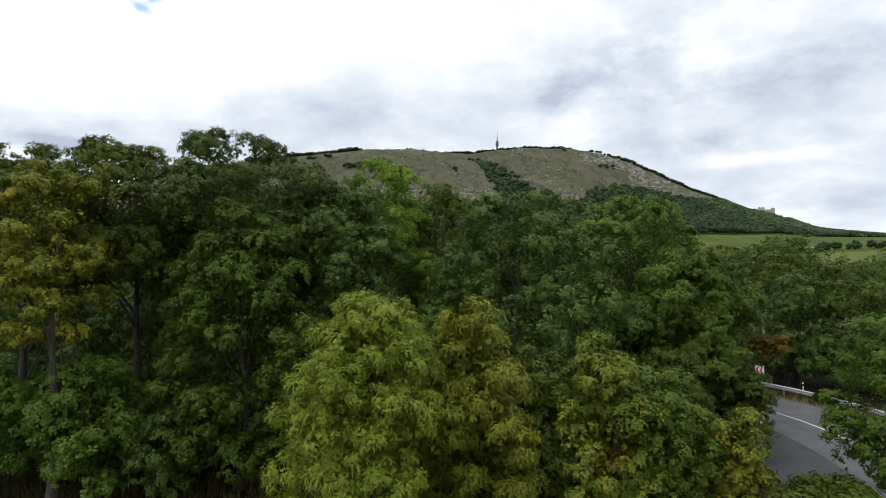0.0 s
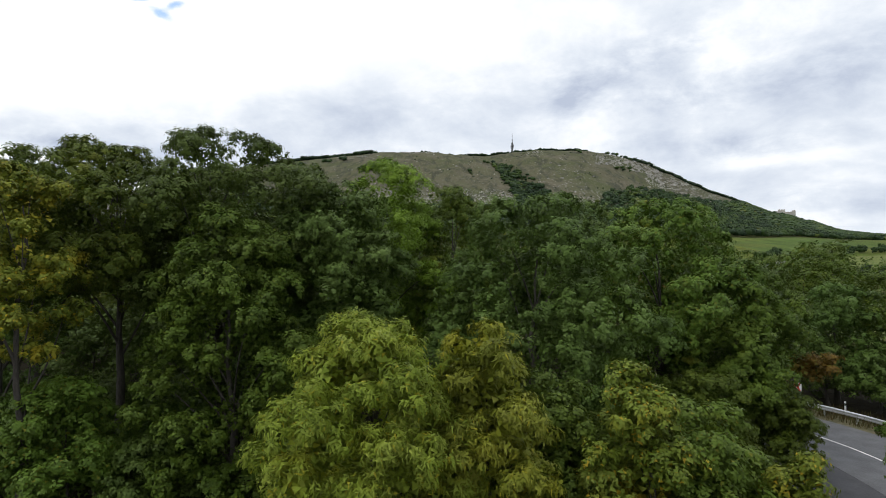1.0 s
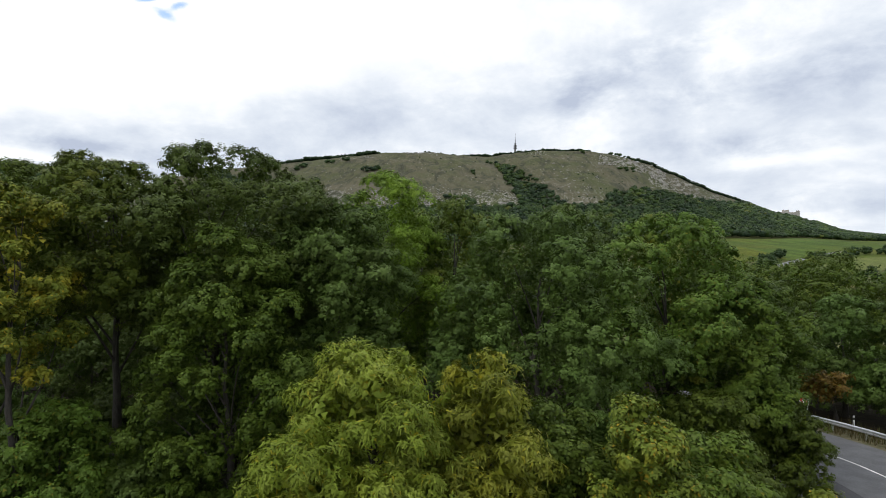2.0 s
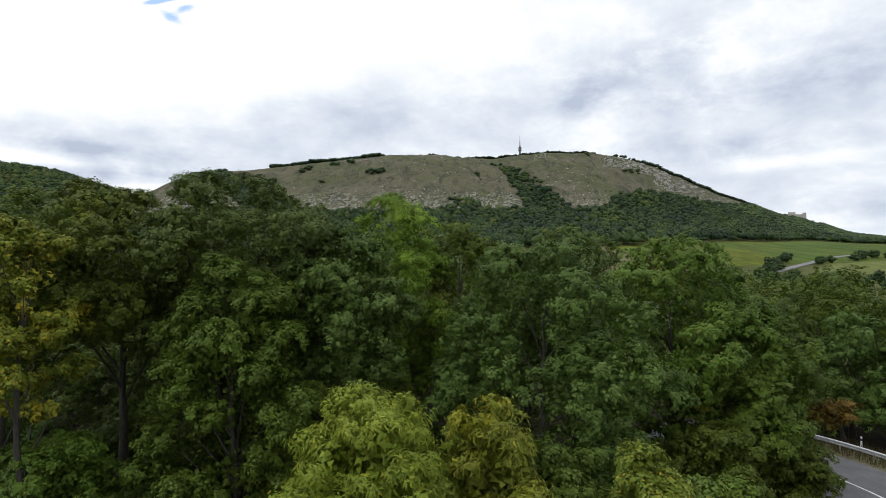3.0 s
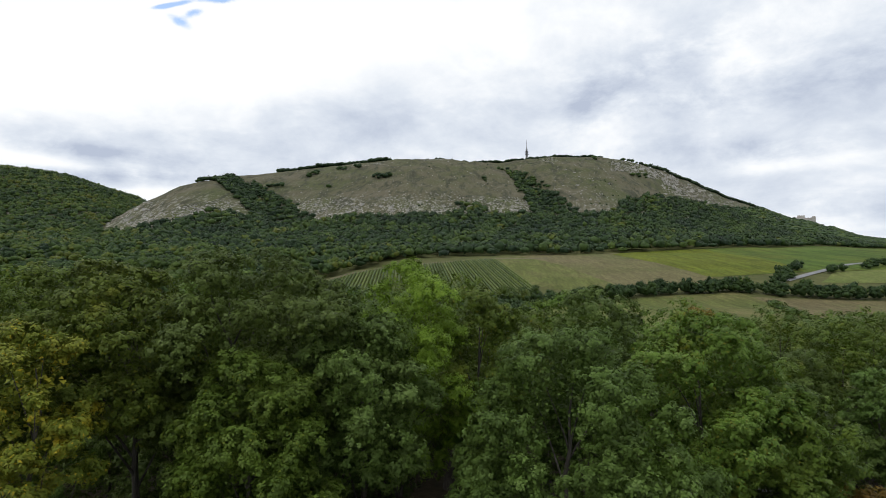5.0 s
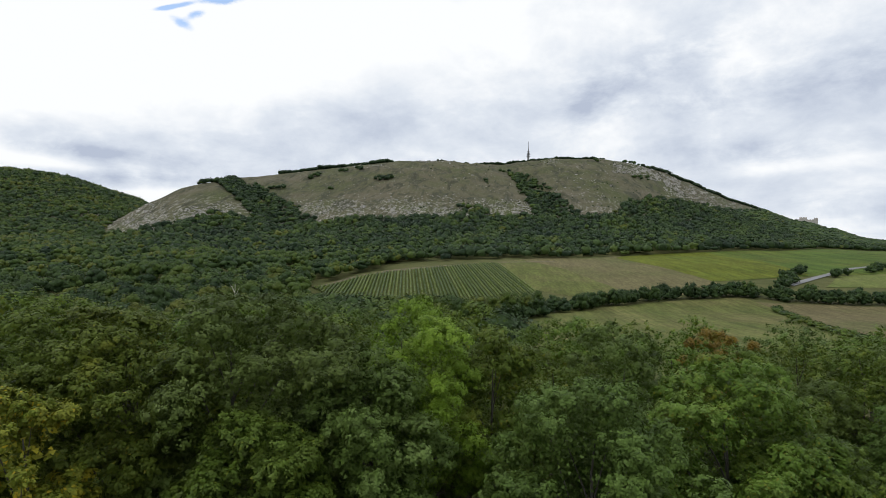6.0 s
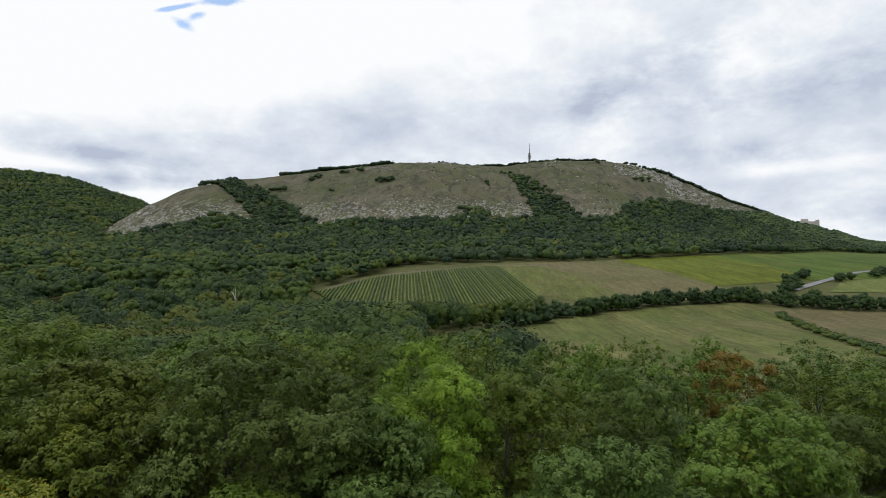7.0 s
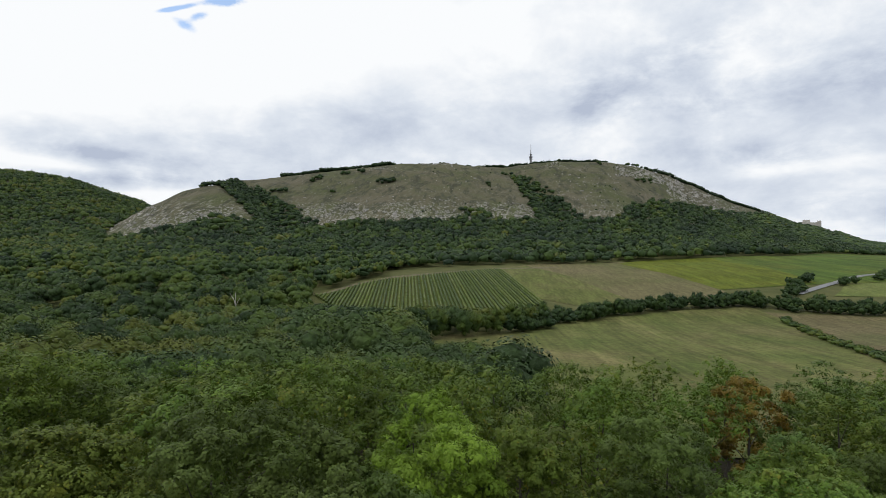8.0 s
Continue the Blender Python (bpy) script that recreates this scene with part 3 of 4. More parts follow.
def trunk_and_limbs(rng, ob, height, lobes, girth, limbs):
    """A tapered, slightly swaying trunk and its limbs, each limb a part."""
    top = lobes[:, 2].max() * 0.93
    k = np.linspace(0, 1, 9)
    sway = rng.normal(0, 0.012 * height, (9, 2)).cumsum(0) * (k[:, None] > 0)
    spine = np.stack([sway[:, 0], sway[:, 1], k * top], 1)
    part("trunk", tubes_mesh("trunk", [(spine, girth * (1.1 * np.exp(-k * 9) + 1.0 - 0.88 * k), 9)], BARK), ob)
    for c in lobes[rng.permutation(len(lobes))[:limbs]]:
        s = np.clip((c[2] - rng.uniform(0.16, 0.3) * height) / top, 0.15, 0.9)
        start = np.array([np.interp(s, k, spine[:, j]) for j in range(3)])
        mid = (start + c) / 2 + np.array([0, 0, 0.06 * height]) * rng.uniform(-0.4, 1.0) + rng.normal(0, 0.15, 3)
        q = np.linspace(0, 1, 7)[:, None]
        path = (1 - q) ** 2 * start + 2 * q * (1 - q) * mid + q * q * c
        g = girth * 0.42 * (1 - 0.6 * s)
        part("limb", tubes_mesh("limb", [(path, g * (1 - 0.85 * q[:, 0]), 5)], BARK), ob)


KINDS = {  # leaves in a spray, length, width, droop, material, size of a bough, how far the leaves keep to the upper side, size of a spray
    "ash": (16, 0.15, 0.04, 1.2, ASH, 0.95, 0.25, 0.22), "yellow": (14, 0.105, 0.065, 0.8, YELLOW, 0.85, 0.3, 0.18), "oak": (18, 0.098, 0.078, 0.15, OAK, 1.3, 0.5, 0.2),
    "linden": (18, 0.096, 0.078, 0.15, LINDEN, 1.25, 0.5, 0.2), "maple": (18, 0.102, 0.082, 0.15, MAPLE, 1.25, 0.5, 0.2), "lime": (17, 0.115, 0.06, 0.5, LIME, 1.15, 0.4, 0.24),
    "gold": (14, 0.105, 0.065, 0.8, GOLD, 0.8, 0.3, 0.18), "rust": (12, 0.13, 0.08, 0.3, RUST, 0.8, 0.4, 0.2),
}
NEAR = []     # plan places and radii of the trees set one by one


def tree(name, x, y, height, radius, base, kind, tufts, lobes=40, seed=1, label="", lean=(0, 0), size=1.0, limbs=14, group="", category="tree", bough=1.0):
    rng = np.random.default_rng(seed)
    per, length, width, droop, mat, lobe, lift, spread = KINDS[kind]
    c, r = crown_lobes(rng, height, radius, base, int(lobes * 0.72), bough * 1.08 * lobe * (0.62 + 0.09 * radius), lean)
    ob = new(name)
    ob.empty_display_size = 0.5
    trunk_and_limbs(rng, ob, height, c, 0.009 * height + 0.02 * radius, limbs)
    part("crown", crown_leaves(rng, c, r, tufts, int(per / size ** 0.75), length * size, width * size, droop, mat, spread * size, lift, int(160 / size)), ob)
    ob.matrix_world = pose(x, y, float(terrain(x, y)) - 0.05)
    NEAR.append((x, y, radius))
    return tagged(ob, label, category, group)


# ---- the trees the camera rises past ----
tree("ash_tree", -2.2, 17.2, 9.0, 3.1, 0.3, "ash", 6200, 84, 11, "young ash tree with drooping yellow-green leaves", limbs=9)
tree("ash_tree", 0.9, 17.2, 8.8, 1.9, 0.4, "ash", 3000, 44, 31, "slim young ash tree with yellowing tips", limbs=7)
tree("ash_tree", 4.9, 16.7, 7.9, 1.35, 0.4, "yellow", 2600, 38, 12, "small ash tree turning yellow at its top", limbs=7)
tree("cherry_tree", 3.1, 18.4, 7.3, 2.0, 0.3, "linden", 2400, 36, 32, "small grey-green cherry tree between the ashes", limbs=7)
tree("ash_tree", 6.8, 17.9, 6.6, 1.9, 0.3, "maple", 2200, 36, 33, "low bushy ash with fresh green leaves", limbs=7)
tree("maple_sapling", 9.2, 16.8, 5.5, 0.85, 0.4, "yellow", 1100, 18, 13, "thin maple sapling with yellow autumn leaves", limbs=6)
tree("roadside_tree", 17.3, 19.9, 8.3, 2.5, 0.4, "maple", 2800, 36, 14, "light green tree standing beside the road", limbs=8)
tree("oak_tree", 3.4, 26.6, 13.0, 4.8, 0.8, "oak", 8200, 78, 15, "broad dark green oak tree with a dense crown")
tree("linden_tree", -8.9, 24.0, 12.3, 3.3, 0.3, "linden", 6000, 60, 16, "grey-green linden tree leafy down to the ground")
tree("oak_tree", -10.6, 28.0, 16.3, 5.0, 6.5, "oak", 7200, 72, 17, "tall dark oak tree rising over its neighbours")
tree("oak_tree", -15.8, 26.6, 15.9, 4.2, 7.5, "maple", 5400, 57, 18, "tall oak tree with a rounded fresh green crown")
tree("field_maple", -15.2, 21.2, 13.9, 2.2, 5.8, "gold", 2700, 34, 19, "slender field maple turning golden yellow", limbs=9)
tree("hazel_tree", -14.0, 22.0, 6.2, 2.2, 0.2, "maple", 2200, 34, 20, "low green hazel at the foot of the wood", limbs=8)
tree("ash_tree", -3.7, 32.0, 15.8, 3.3, 3.0, "lime", 4600, 50, 21, "light green ash tree standing out of the wood", limbs=9)
tree("ash_tree", 0.4, 33.2, 14.4, 2.5, 3.0, "maple", 2900, 40, 22, "smaller light green ash tree in the wood", limbs=9)
tree("maple_tree", 10.2, 30.2, 13.3, 4.5, 0.8, "maple", 7000, 72, 23, "full green maple tree near the road bend")
tree("maple_tree", 13.8, 30.0, 10.2, 3.9, 0.2, "linden", 6400, 66, 24, "rounded green maple tree overhanging the road verge")
tree("oak_tree", -5.6, 27.6, 13.9, 3.6, 5.0, "oak", 4800, 54, 25, "dark oak tree between the tall crowns", limbs=9)
tree("linden_tree", -20.2, 26.0, 15.4, 3.7, 6.0, "linden", 4400, 50, 26, "tall linden tree beside the golden maple", limbs=9)
tree("maple_tree", 14.2, 36.0, 12.9, 3.8, 2.0, "maple", 3600, 42, 34, "green maple tree behind the road bend", limbs=8)
tree("oak_tree", 6.8, 36.0, 14.2, 3.8, 3.0, "oak", 3600, 42, 35, "dark oak tree deep in the wood", limbs=8)
tree("hazel_tree", -18.4, 22.6, 5.4, 2.2, 0.2, "linden", 1700, 21, 36, "low grey-green hazel at the foot of the wood", limbs=7)
tree("hazel_tree", -10.8, 22.6, 4.2, 1.8, 0.2, "oak", 1300, 16, 37, "low dark hazel under the linden", limbs=7)
tree("hazel_tree", -6.0, 23.0, 5.0, 2.0, 0.2, "linden", 1500, 19, 38, "low green hazel beside the young ash", limbs=7)
tree("hazel_tree", 9.8, 24.6, 6.0, 2.5, 0.2, "linden", 2200, 25, 39, "leafy hazel filling the edge of the wood", limbs=7)
tree("hawthorn_bush", 12.4, 17.4, 3.2, 1.5, 0.2, "maple", 1100, 14, 40, "twiggy hawthorn bush beside the road apron", category="bush", limbs=8)
tree("hawthorn_bush", 14.4, 15.2, 3.2, 1.5, 0.2, "yellow", 1000, 13, 41, "twiggy hawthorn bush with yellow-brown leaves", category="bush", limbs=8)

for i, (x, y, h, r) in enumerate(((27.6, 42.6, 8.6, 2.8), (31.4, 40.2, 9.2, 3.0), (24.4, 46.0, 9.4, 3.0), (35.4, 36.6, 9.0, 3.2), (21.0, 48.6, 9.8, 3.0))):
    tree("maple_tree", x, y, h, r, 0.3, "linden" if i % 2 else "oak", 1500, 30, 90 + i, "dense dark green tree close behind the guard rail", size=1.3, limbs=6, group="trees behind the guard rail")
tree("hazel_tree", 14.4, 27.2, 5.0, 1.7, 0.1, "linden", 1600, 26, 101, "dense hazel at the edge of the road apron", limbs=6)
for i, (x, y, h, r) in enumerate(((28.6, 40.0, 4.4, 2.2), (30.8, 37.4, 4.0, 2.1), (26.6, 42.0, 4.6, 2.2), (32.6, 34.4, 4.2, 2.2), (-24.0, 29.0, 4.6, 2.2), (-17.6, 30.0, 4.2, 2.2), (-13.4, 31.0, 4.6, 2.3), (-7.4, 30.4, 4.4, 2.2), (-1.0, 29.4, 4.0, 2.2), (-17.6, 26.2, 4.4, 2.0), (-20.8, 24.6, 4.6, 2.1), (-22.8, 27.8, 4.8, 2.3), (-12.4, 26.4, 4.2, 2.0))):
    tree("hazel_bush", x, y, h, r, 0.1, "oak", 900, 20, 110 + i, "dark hazel bush in the shade of the wood", size=1.25, limbs=5, category="bush", group="hazel undergrowth")
for i, (x, y, h) in enumerate(((-25.5, 33.0, 8.0), (-21.4, 34.0, 7.6), (-17.4, 33.4, 8.0), (-13.4, 34.4, 7.8), (-9.6, 33.6, 8.0), (-5.8, 34.6, 7.6))):
    tree("hornbeam_tree", x, y, h, 2.8, 0.2, "oak", 900, 30, 140 + i, "low dark hornbeam in the shade of the tall trees", size=1.4, limbs=5, group="hornbeam understorey")
tree("sumac_tree", 16.1, 29.2, 6.1, 0.65, 4.6, "rust", 170, 7, 99, "thin sumac with rust-red leaves leaning over the verge", lean=(1.7, -0.7), limbs=8)


# ---- deeper wood, tree by tree ----
def road_gap(x, y):
    line = np.array(ROAD, float)
    q = np.concatenate([np.linspace(a, b, 12) for a, b in zip(line[:-1], line[1:])])
    return np.sqrt(((np.stack([x, y], -1)[..., None, :] - q) ** 2).sum(-1)).min(-1)


ROAD = [(17.5, 8.0), (20.5, 18.0), (22.0, 25.0), (22.3, 30.5), (21.3, 35.5), (18.4, 40.4), (14.0, 44.6)]


def wood_edge(u):
    """How far ahead the near wood reaches, by bearing."""
    return np.interp(u, (-0.3, -0.07, 0.03, 0.06), (170, 165, 110, 80))


def scatter(rng, x0, x1, y0, y1, step, keep):
    gx_, gy_ = np.meshgrid(np.arange(x0, x1, step), np.arange(y0, y1, step))
    p = np.stack([gx_.ravel(), gy_.ravel()], 1) + rng.uniform(-0.42, 0.42, (gx_.size, 2)) * step
    return p[keep(p[:, 0], p[:, 1])]


def tint_field(rng, p):
    """Neighbouring crowns share a cast; a few stand out."""
    t = 0.45 + 0.2 * waves(p[:, 0], p[:, 1], 85.0, 0.5) + rng.normal(0, 0.14, len(p))
    t = np.where(rng.random(len(p)) < 0.012, 0.93, t)
    return np.clip(t, 0, 0.95)


tree("hornbeam_tree", 23.6, 61.0, 11.9, 4.0, 1.5, "rust", 2600, 34, 71, "hornbeam tree with rust-brown autumn crown", size=1.5, limbs=5)


def build_deep_wood():
    rng = np.random.default_rng(51)
    near = np.array(NEAR)

    def keep(x, y):
        u = x / y
        gap = (np.sqrt((x[:, None] - near[:, 0]) ** 2 + (y[:, None] - near[:, 1]) ** 2) - near[:, 2] * 0.55).min(1)
        return (u > -0.95) & (u < 0.88) & (y < wood_edge(u) - 3) & (gap > 2.0) & (road_gap(x, y) > np.where(x < 16, 4.2, 7.0)) & ~((y < 40) & (x > 14))

    spots = scatter(rng, -70, 72, 29, 79, 6.9, keep)
    kinds = [("maple_tree", "maple", "fresh green maple tree in the close wood"), ("linden_tree", "linden", "grey-green linden tree in the close wood"),
             ("maple_tree", "maple", "fresh green maple tree in the close wood"), ("oak_tree", "oak", "dark green oak tree in the close wood"),
             ("maple_tree", "maple", "fresh green maple tree in the close wood"), ("elm_tree", "linden", "dull green elm tree in the close wood")]
    models, far_models = [], []
    for i, (name, kind, label) in enumerate(kinds):
        models.append(tree(name, -70 - 9 * i, 60 + 7 * i, 13.0, 4.0, 2.2, kind, 1050, 38, 60 + i, label, size=1.4, limbs=4, bough=1.15, group="trees of the close wood"))
        far_models.append(tree(name, -84 - 9 * i, 84 + 7 * i, 13.0, 4.0, 2.6, kind, 480, 30, 80 + i, label, size=1.85, limbs=3, bough=1.15, group="trees of the close wood"))
    for i, (x, y) in enumerate(spots):
        u = x / y
        left = np.interp(y, (30, 46, 60, 72, 100), (14.6, 14.2, 12.0, 10.8, 10.4))
        mid = np.interp(y, (36, 46, 60, 78), (13.5, 13.3, 11.9, 11.6))
        right = np.interp(y, (36, 44, 52, 62, 78), (11.4, 11.0, 11.3, 11.5, 11.0))
        high = np.interp(u, (0.08, 0.16, 0.34, 0.45), (left, mid, mid, right))
        s = high / 13.0 * rng.uniform(0.80, 1.10)
        wide = rng.uniform(1.0, 1.25)
        m = pose(x, y, float(terrain(x, y)) - 0.05, 0, 0, rng.uniform(0, 360)) @ Matrix.Diagonal((s * wide, s * wide, s, 1))
        copy_thing((models if y < 50 else far_models)[(i * 5 + int(rng.integers(0, 3))) % len(models)], m)


build_deep_wood()

# ---- road ----
def ribbon(name, line, offset_a, offset_b, z, mat, label, category):
    """A strip along a plan line, from one sideways offset to another."""
    pts = np.array(line, float)
    s = np.linspace(0, len(pts) - 1, 60)
    sm = np.stack([smooth_interp(s, np.arange(len(pts)), pts[:, j], 0.5) for j in (0, 1)], 1)
    tg = unit(np.gradient(sm, axis=0))
    nr = np.stack([tg[:, 1], -tg[:, 0]], 1)
    k = np.linspace(offset_a, offset_b, 5)
    p = sm[:, None] + nr[:, None] * k[None, :, None]
    zz = terrain(p[..., 0], p[..., 1]) + z
    return tagged(new(name, grid_mesh(name, p[..., 0], p[..., 1], zz, mat)), label, category, kind="structure")


ribbon("road", ROAD, -3.0, 3.6, 0.06, ASPHALT, "worn grey asphalt road bending through the trees", "road")


# ---- woods ----
def crowns_stuff(name, spots, heights, radii, tint, label, seed, seg=12, rings=6, quads=0, size=0.3, mat=WOOD, category="woodland", low=-0.45, boughs=0):
    """Many lumpy crowns as one thing: closed domes, each with its own boughs, roughened by loose sprays of leaves. spots are plan places."""
    rng = np.random.default_rng(seed)
    zc = terrain(spots[:, 0], spots[:, 1]) + heights * (0.5 if low < -0.85 else 0.56)
    mid = np.concatenate([spots, zc[:, None]], 1)
    half = np.stack([radii, radii, heights * 0.44], 1)
    if boughs:
        to = unit(rng.normal(size=(len(spots), boughs, 3)) * np.array([1, 1, 0.8]) + np.array([0, 0, 0.55]))
        share = rng.uniform(0.28, 0.52, (len(spots), boughs, 1))
        bm_ = (mid[:, None] + to * half[:, None] * (1.0 - 0.75 * share)).reshape(-1, 3)
        bh = (share * np.stack([radii, radii, np.minimum(radii, heights * 0.5)], 1)[:, None]).reshape(-1, 3)
        # core dome toned darker than its boughs: shade of the gaps put into tint
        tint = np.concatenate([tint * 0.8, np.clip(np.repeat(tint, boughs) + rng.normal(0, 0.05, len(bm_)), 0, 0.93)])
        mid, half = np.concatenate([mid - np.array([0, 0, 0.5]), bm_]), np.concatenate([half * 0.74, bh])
    n, radii = len(mid), np.minimum(half[:, 0], 1.4 * np.median(half[:, 0]))
    mid, half = mid[:, None], half[:, None]
    ph = rng.uniform(0, 6.28, (n, 1, 6))

    def swell(d):
        a = np.sin(d[..., 0] * 4.3 + ph[..., 0]) * np.cos(d[..., 1] * 4.1 + ph[..., 1]) + np.sin(d[..., 2] * 5.0 + ph[..., 2]) * np.cos(d[..., 0] * 3.7 + ph[..., 3])
        b = np.sin(d[..., 0] * 9.1 + ph[..., 4]) * np.sin(d[..., 1] * 8.7 + ph[..., 5] + d[..., 2] * 6)
        return 1 + 0.17 * a + 0.15 * b

    h = np.linspace(1, low, rings)
    ang = np.linspace(0, 2 * np.pi, seg, endpoint=False)
    dome = np.stack([(np.sqrt(1 - h * h)[:, None] * np.cos(ang + 0.5 * (np.arange(rings) % 2)[:, None])), (np.sqrt(1 - h * h)[:, None] * np.sin(ang + 0.5 * (np.arange(rings) % 2)[:, None])), np.repeat(h[:, None], seg, 1)], -1).reshape(-1, 3)
    d = np.repeat(dome[None], n, 0)
    jit = 1 + 0.05 * rng.normal(size=(n, d.shape[1], 1))
    v = mid + d * half * swell(d)[..., None] * jit * (0.78 if quads > 30 else 0.86 if quads else 1.0)
    i = np.arange(seg * rings).reshape(rings, seg)
    f = np.stack([i[:-1], i[1:], np.roll(i[1:], -1, 1), np.roll(i[:-1], -1, 1)], -1).reshape(-1, 4)
    faces = (np.arange(n)[:, None, None] * (seg * rings) + f).reshape(-1, 4)
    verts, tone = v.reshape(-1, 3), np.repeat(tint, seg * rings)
    k = len(verts)
    if quads:
        dq = unit(rng.normal(size=(n, quads, 3)) + np.array([0, 0, 0.5]))
        dq[..., 2] = np.where(dq[..., 2] < low, -dq[..., 2], dq[..., 2])
        c = mid + dq * half * (swell(dq) * rng.uniform(0.88, 1.13, (n, quads)))[..., None]
        nrm = unit(dq + np.array([0, 0, 0.2]) + 0.24 * rng.normal(size=dq.shape))
        sd = unit(np.cross(nrm, rng.normal(size=dq.shape)))
        al = np.cross(sd, nrm)
        s = ((size * radii)[:, None] * rng.uniform(0.6, 1.3, (n, quads)))[..., None]
        q = np.stack([c - al * s * 0.45 + sd * s * 0.45, c + al * s * 0.6, c - al * s * 0.45 - sd * s * 0.45], 2)
        verts = np.concatenate([verts, q.reshape(-1, 3)])
        tone = np.concatenate([tone, np.repeat(tint, quads * 3)])
    loops = np.concatenate([faces.reshape(-1), np.arange(k, len(verts))])
    starts = np.concatenate([np.arange(0, faces.size, 4), np.arange(faces.size, faces.size + len(verts) - k, 3)])
    me = bpy.data.meshes.new(name)
    me.vertices.add(len(verts))
    me.vertices.foreach_set("co", verts.reshape(-1))
    me.loops.add(len(loops))
    me.loops.foreach_set("vertex_index", loops.astype(np.int32))
    me.polygons.add(len(starts))
    me.polygons.foreach_set("loop_start", starts.astype(np.int32))
    at = me.attributes.new("tint", "FLOAT", "POINT")
    at.data.foreach_set("value", tone.astype(np.float32))
    me.update(calc_edges=True)
    me.materials.append(mat)
    return tagged(new(name, me), label, category, kind="stuff")


def in_near_wood(x, y):
    u = x / y
    return (u > -1.02) & (u < 0.1) & (y > 76) & (y < wood_edge(u))


rng = np.random.default_rng(5)
p = scatter(rng, -220, 30, 70, 172, 10.2, in_near_wood)
hts = rng.uniform(8.5, 13.5, len(p)) + 1.6 * waves(p[:, 0], p[:, 1], 30.0)
slope_cap = 22.6 - 0.161 * (p[:, 1] - 8.5) - terrain(p[:, 0], p[:, 1])     # the wood sinks towards the meadow
hts = np.where(p[:, 0] > -0.11 * p[:, 1], np.clip(hts, 4.0, np.maximum(slope_cap, 4.0)), hts)
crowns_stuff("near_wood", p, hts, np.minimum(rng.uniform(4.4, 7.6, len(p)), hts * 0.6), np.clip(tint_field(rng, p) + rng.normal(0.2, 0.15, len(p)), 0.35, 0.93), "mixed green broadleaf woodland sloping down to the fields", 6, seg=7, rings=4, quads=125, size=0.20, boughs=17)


def in_mid_wood(x, y):
    u = x / y
    field = np.interp(x, (-112, -98, -80, -45, 0, 30), (330, 322, 284, 266, 258, 262))
    left = (x < np.interp(y, (165, 320, 356, 392, 430, 600), (-112, -104, -100, -86, -68, -40))) & (y < 600)
    front = (x < np.interp(y, (165, 206, 232, 262, 300), (-21, -22, 2, 21, 32))) & (y < field)
    return (u > -1.0) & (y >= 165) & (left | front)


p = scatter(rng, -760, 40, 165, 600, 10.6, in_mid_wood)
far_part = p[p[:, 1] > 360 + 0.1 * p[:, 0]]
p = p[p[:, 1] <= 360 + 0.1 * p[:, 0]]
crowns_stuff("far_valley_wood", far_part, rng.uniform(8, 13, len(far_part)), rng.uniform(4.6, 7.6, len(far_part)), np.clip(tint_field(rng, far_part) + rng.normal(0.14, 0.12, len(far_part)), 0, 0.93), "broadleaf woodland below the wooded hill", 71, seg=6, rings=4, quads=9, size=0.38, low=-0.7, boughs=5)
depth = np.where(p[:, 0] > -92, 35.5 - 0.108 * (p[:, 1] - 8), 20) * rng.uniform(0.8, 1.08, len(p))
hts = np.clip(np.minimum(rng.uniform(8, 14, len(p)) + 2.0 * waves(p[:, 0], p[:, 1], 45.0), depth), 3.5, 16)
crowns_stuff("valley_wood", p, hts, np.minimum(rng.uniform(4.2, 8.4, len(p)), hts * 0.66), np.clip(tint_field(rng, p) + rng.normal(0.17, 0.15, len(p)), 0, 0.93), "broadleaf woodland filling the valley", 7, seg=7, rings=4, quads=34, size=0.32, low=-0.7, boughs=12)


def along(rng, line, count, spread):
    q = np.array(line, float)
    i = np.concatenate([[0], np.linalg.norm(np.diff(q, axis=0), axis=1).cumsum()])
    s = np.linspace(0, i[-1], count)
    return np.stack([np.interp(s, i, q[:, 0]), np.interp(s, i, q[:, 1])], 1) + rng.uniform(-spread, spread, (count, 2))


p = along(rng, [(14, 236), (36, 268), (66, 293), (104, 311), (150, 322), (168, 309), (200, 301), (250, 296), (330, 290)], 260, 4.5)
crowns_stuff("hedgerow", p, rng.uniform(4.5, 9.0, len(p)), rng.uniform(2.6, 4.4, len(p)), tint_field(rng, p) * 0.7 + 0.10, "dense dark green hedgerow between two fields", 8, seg=5, rings=4, quads=36, size=0.30, low=-0.95, boughs=6, category="hedgerow")
p = np.concatenate([along(rng, [(188, 350), (200, 362), (214, 392)], 18, 4.0), along(rng, [(226, 402), (236, 410)], 6, 3.0), along(rng, [(246, 392), (256, 400)], 6, 2.5), along(rng, [(286, 418), (320, 432), (380, 450)], 24, 5.0)])
crowns_stuff("lane_trees", p, rng.uniform(4.5, 8, len(p)), rng.uniform(2.6, 4.2, len(p)), tint_field(rng, p) * 0.6 + 0.15, "dark trees lining the far lane", 81, seg=5, rings=4, quads=34, size=0.3, low=-0.95, boughs=8, category="trees")
p = along(rng, [(150, 289), (131, 212), (113, 140)], 170, 2.4)
crowns_stuff("vine_strip", p, rng.uniform(1.5, 2.4, len(p)), rng.uniform(1.2, 1.9, len(p)), np.clip(tint_field(rng, p) + 0.1, 0, 0.9), "narrow strip of vines between two pastures", 82, seg=6, rings=4, quads=20, size=0.4, low=-0.8, category="vines")


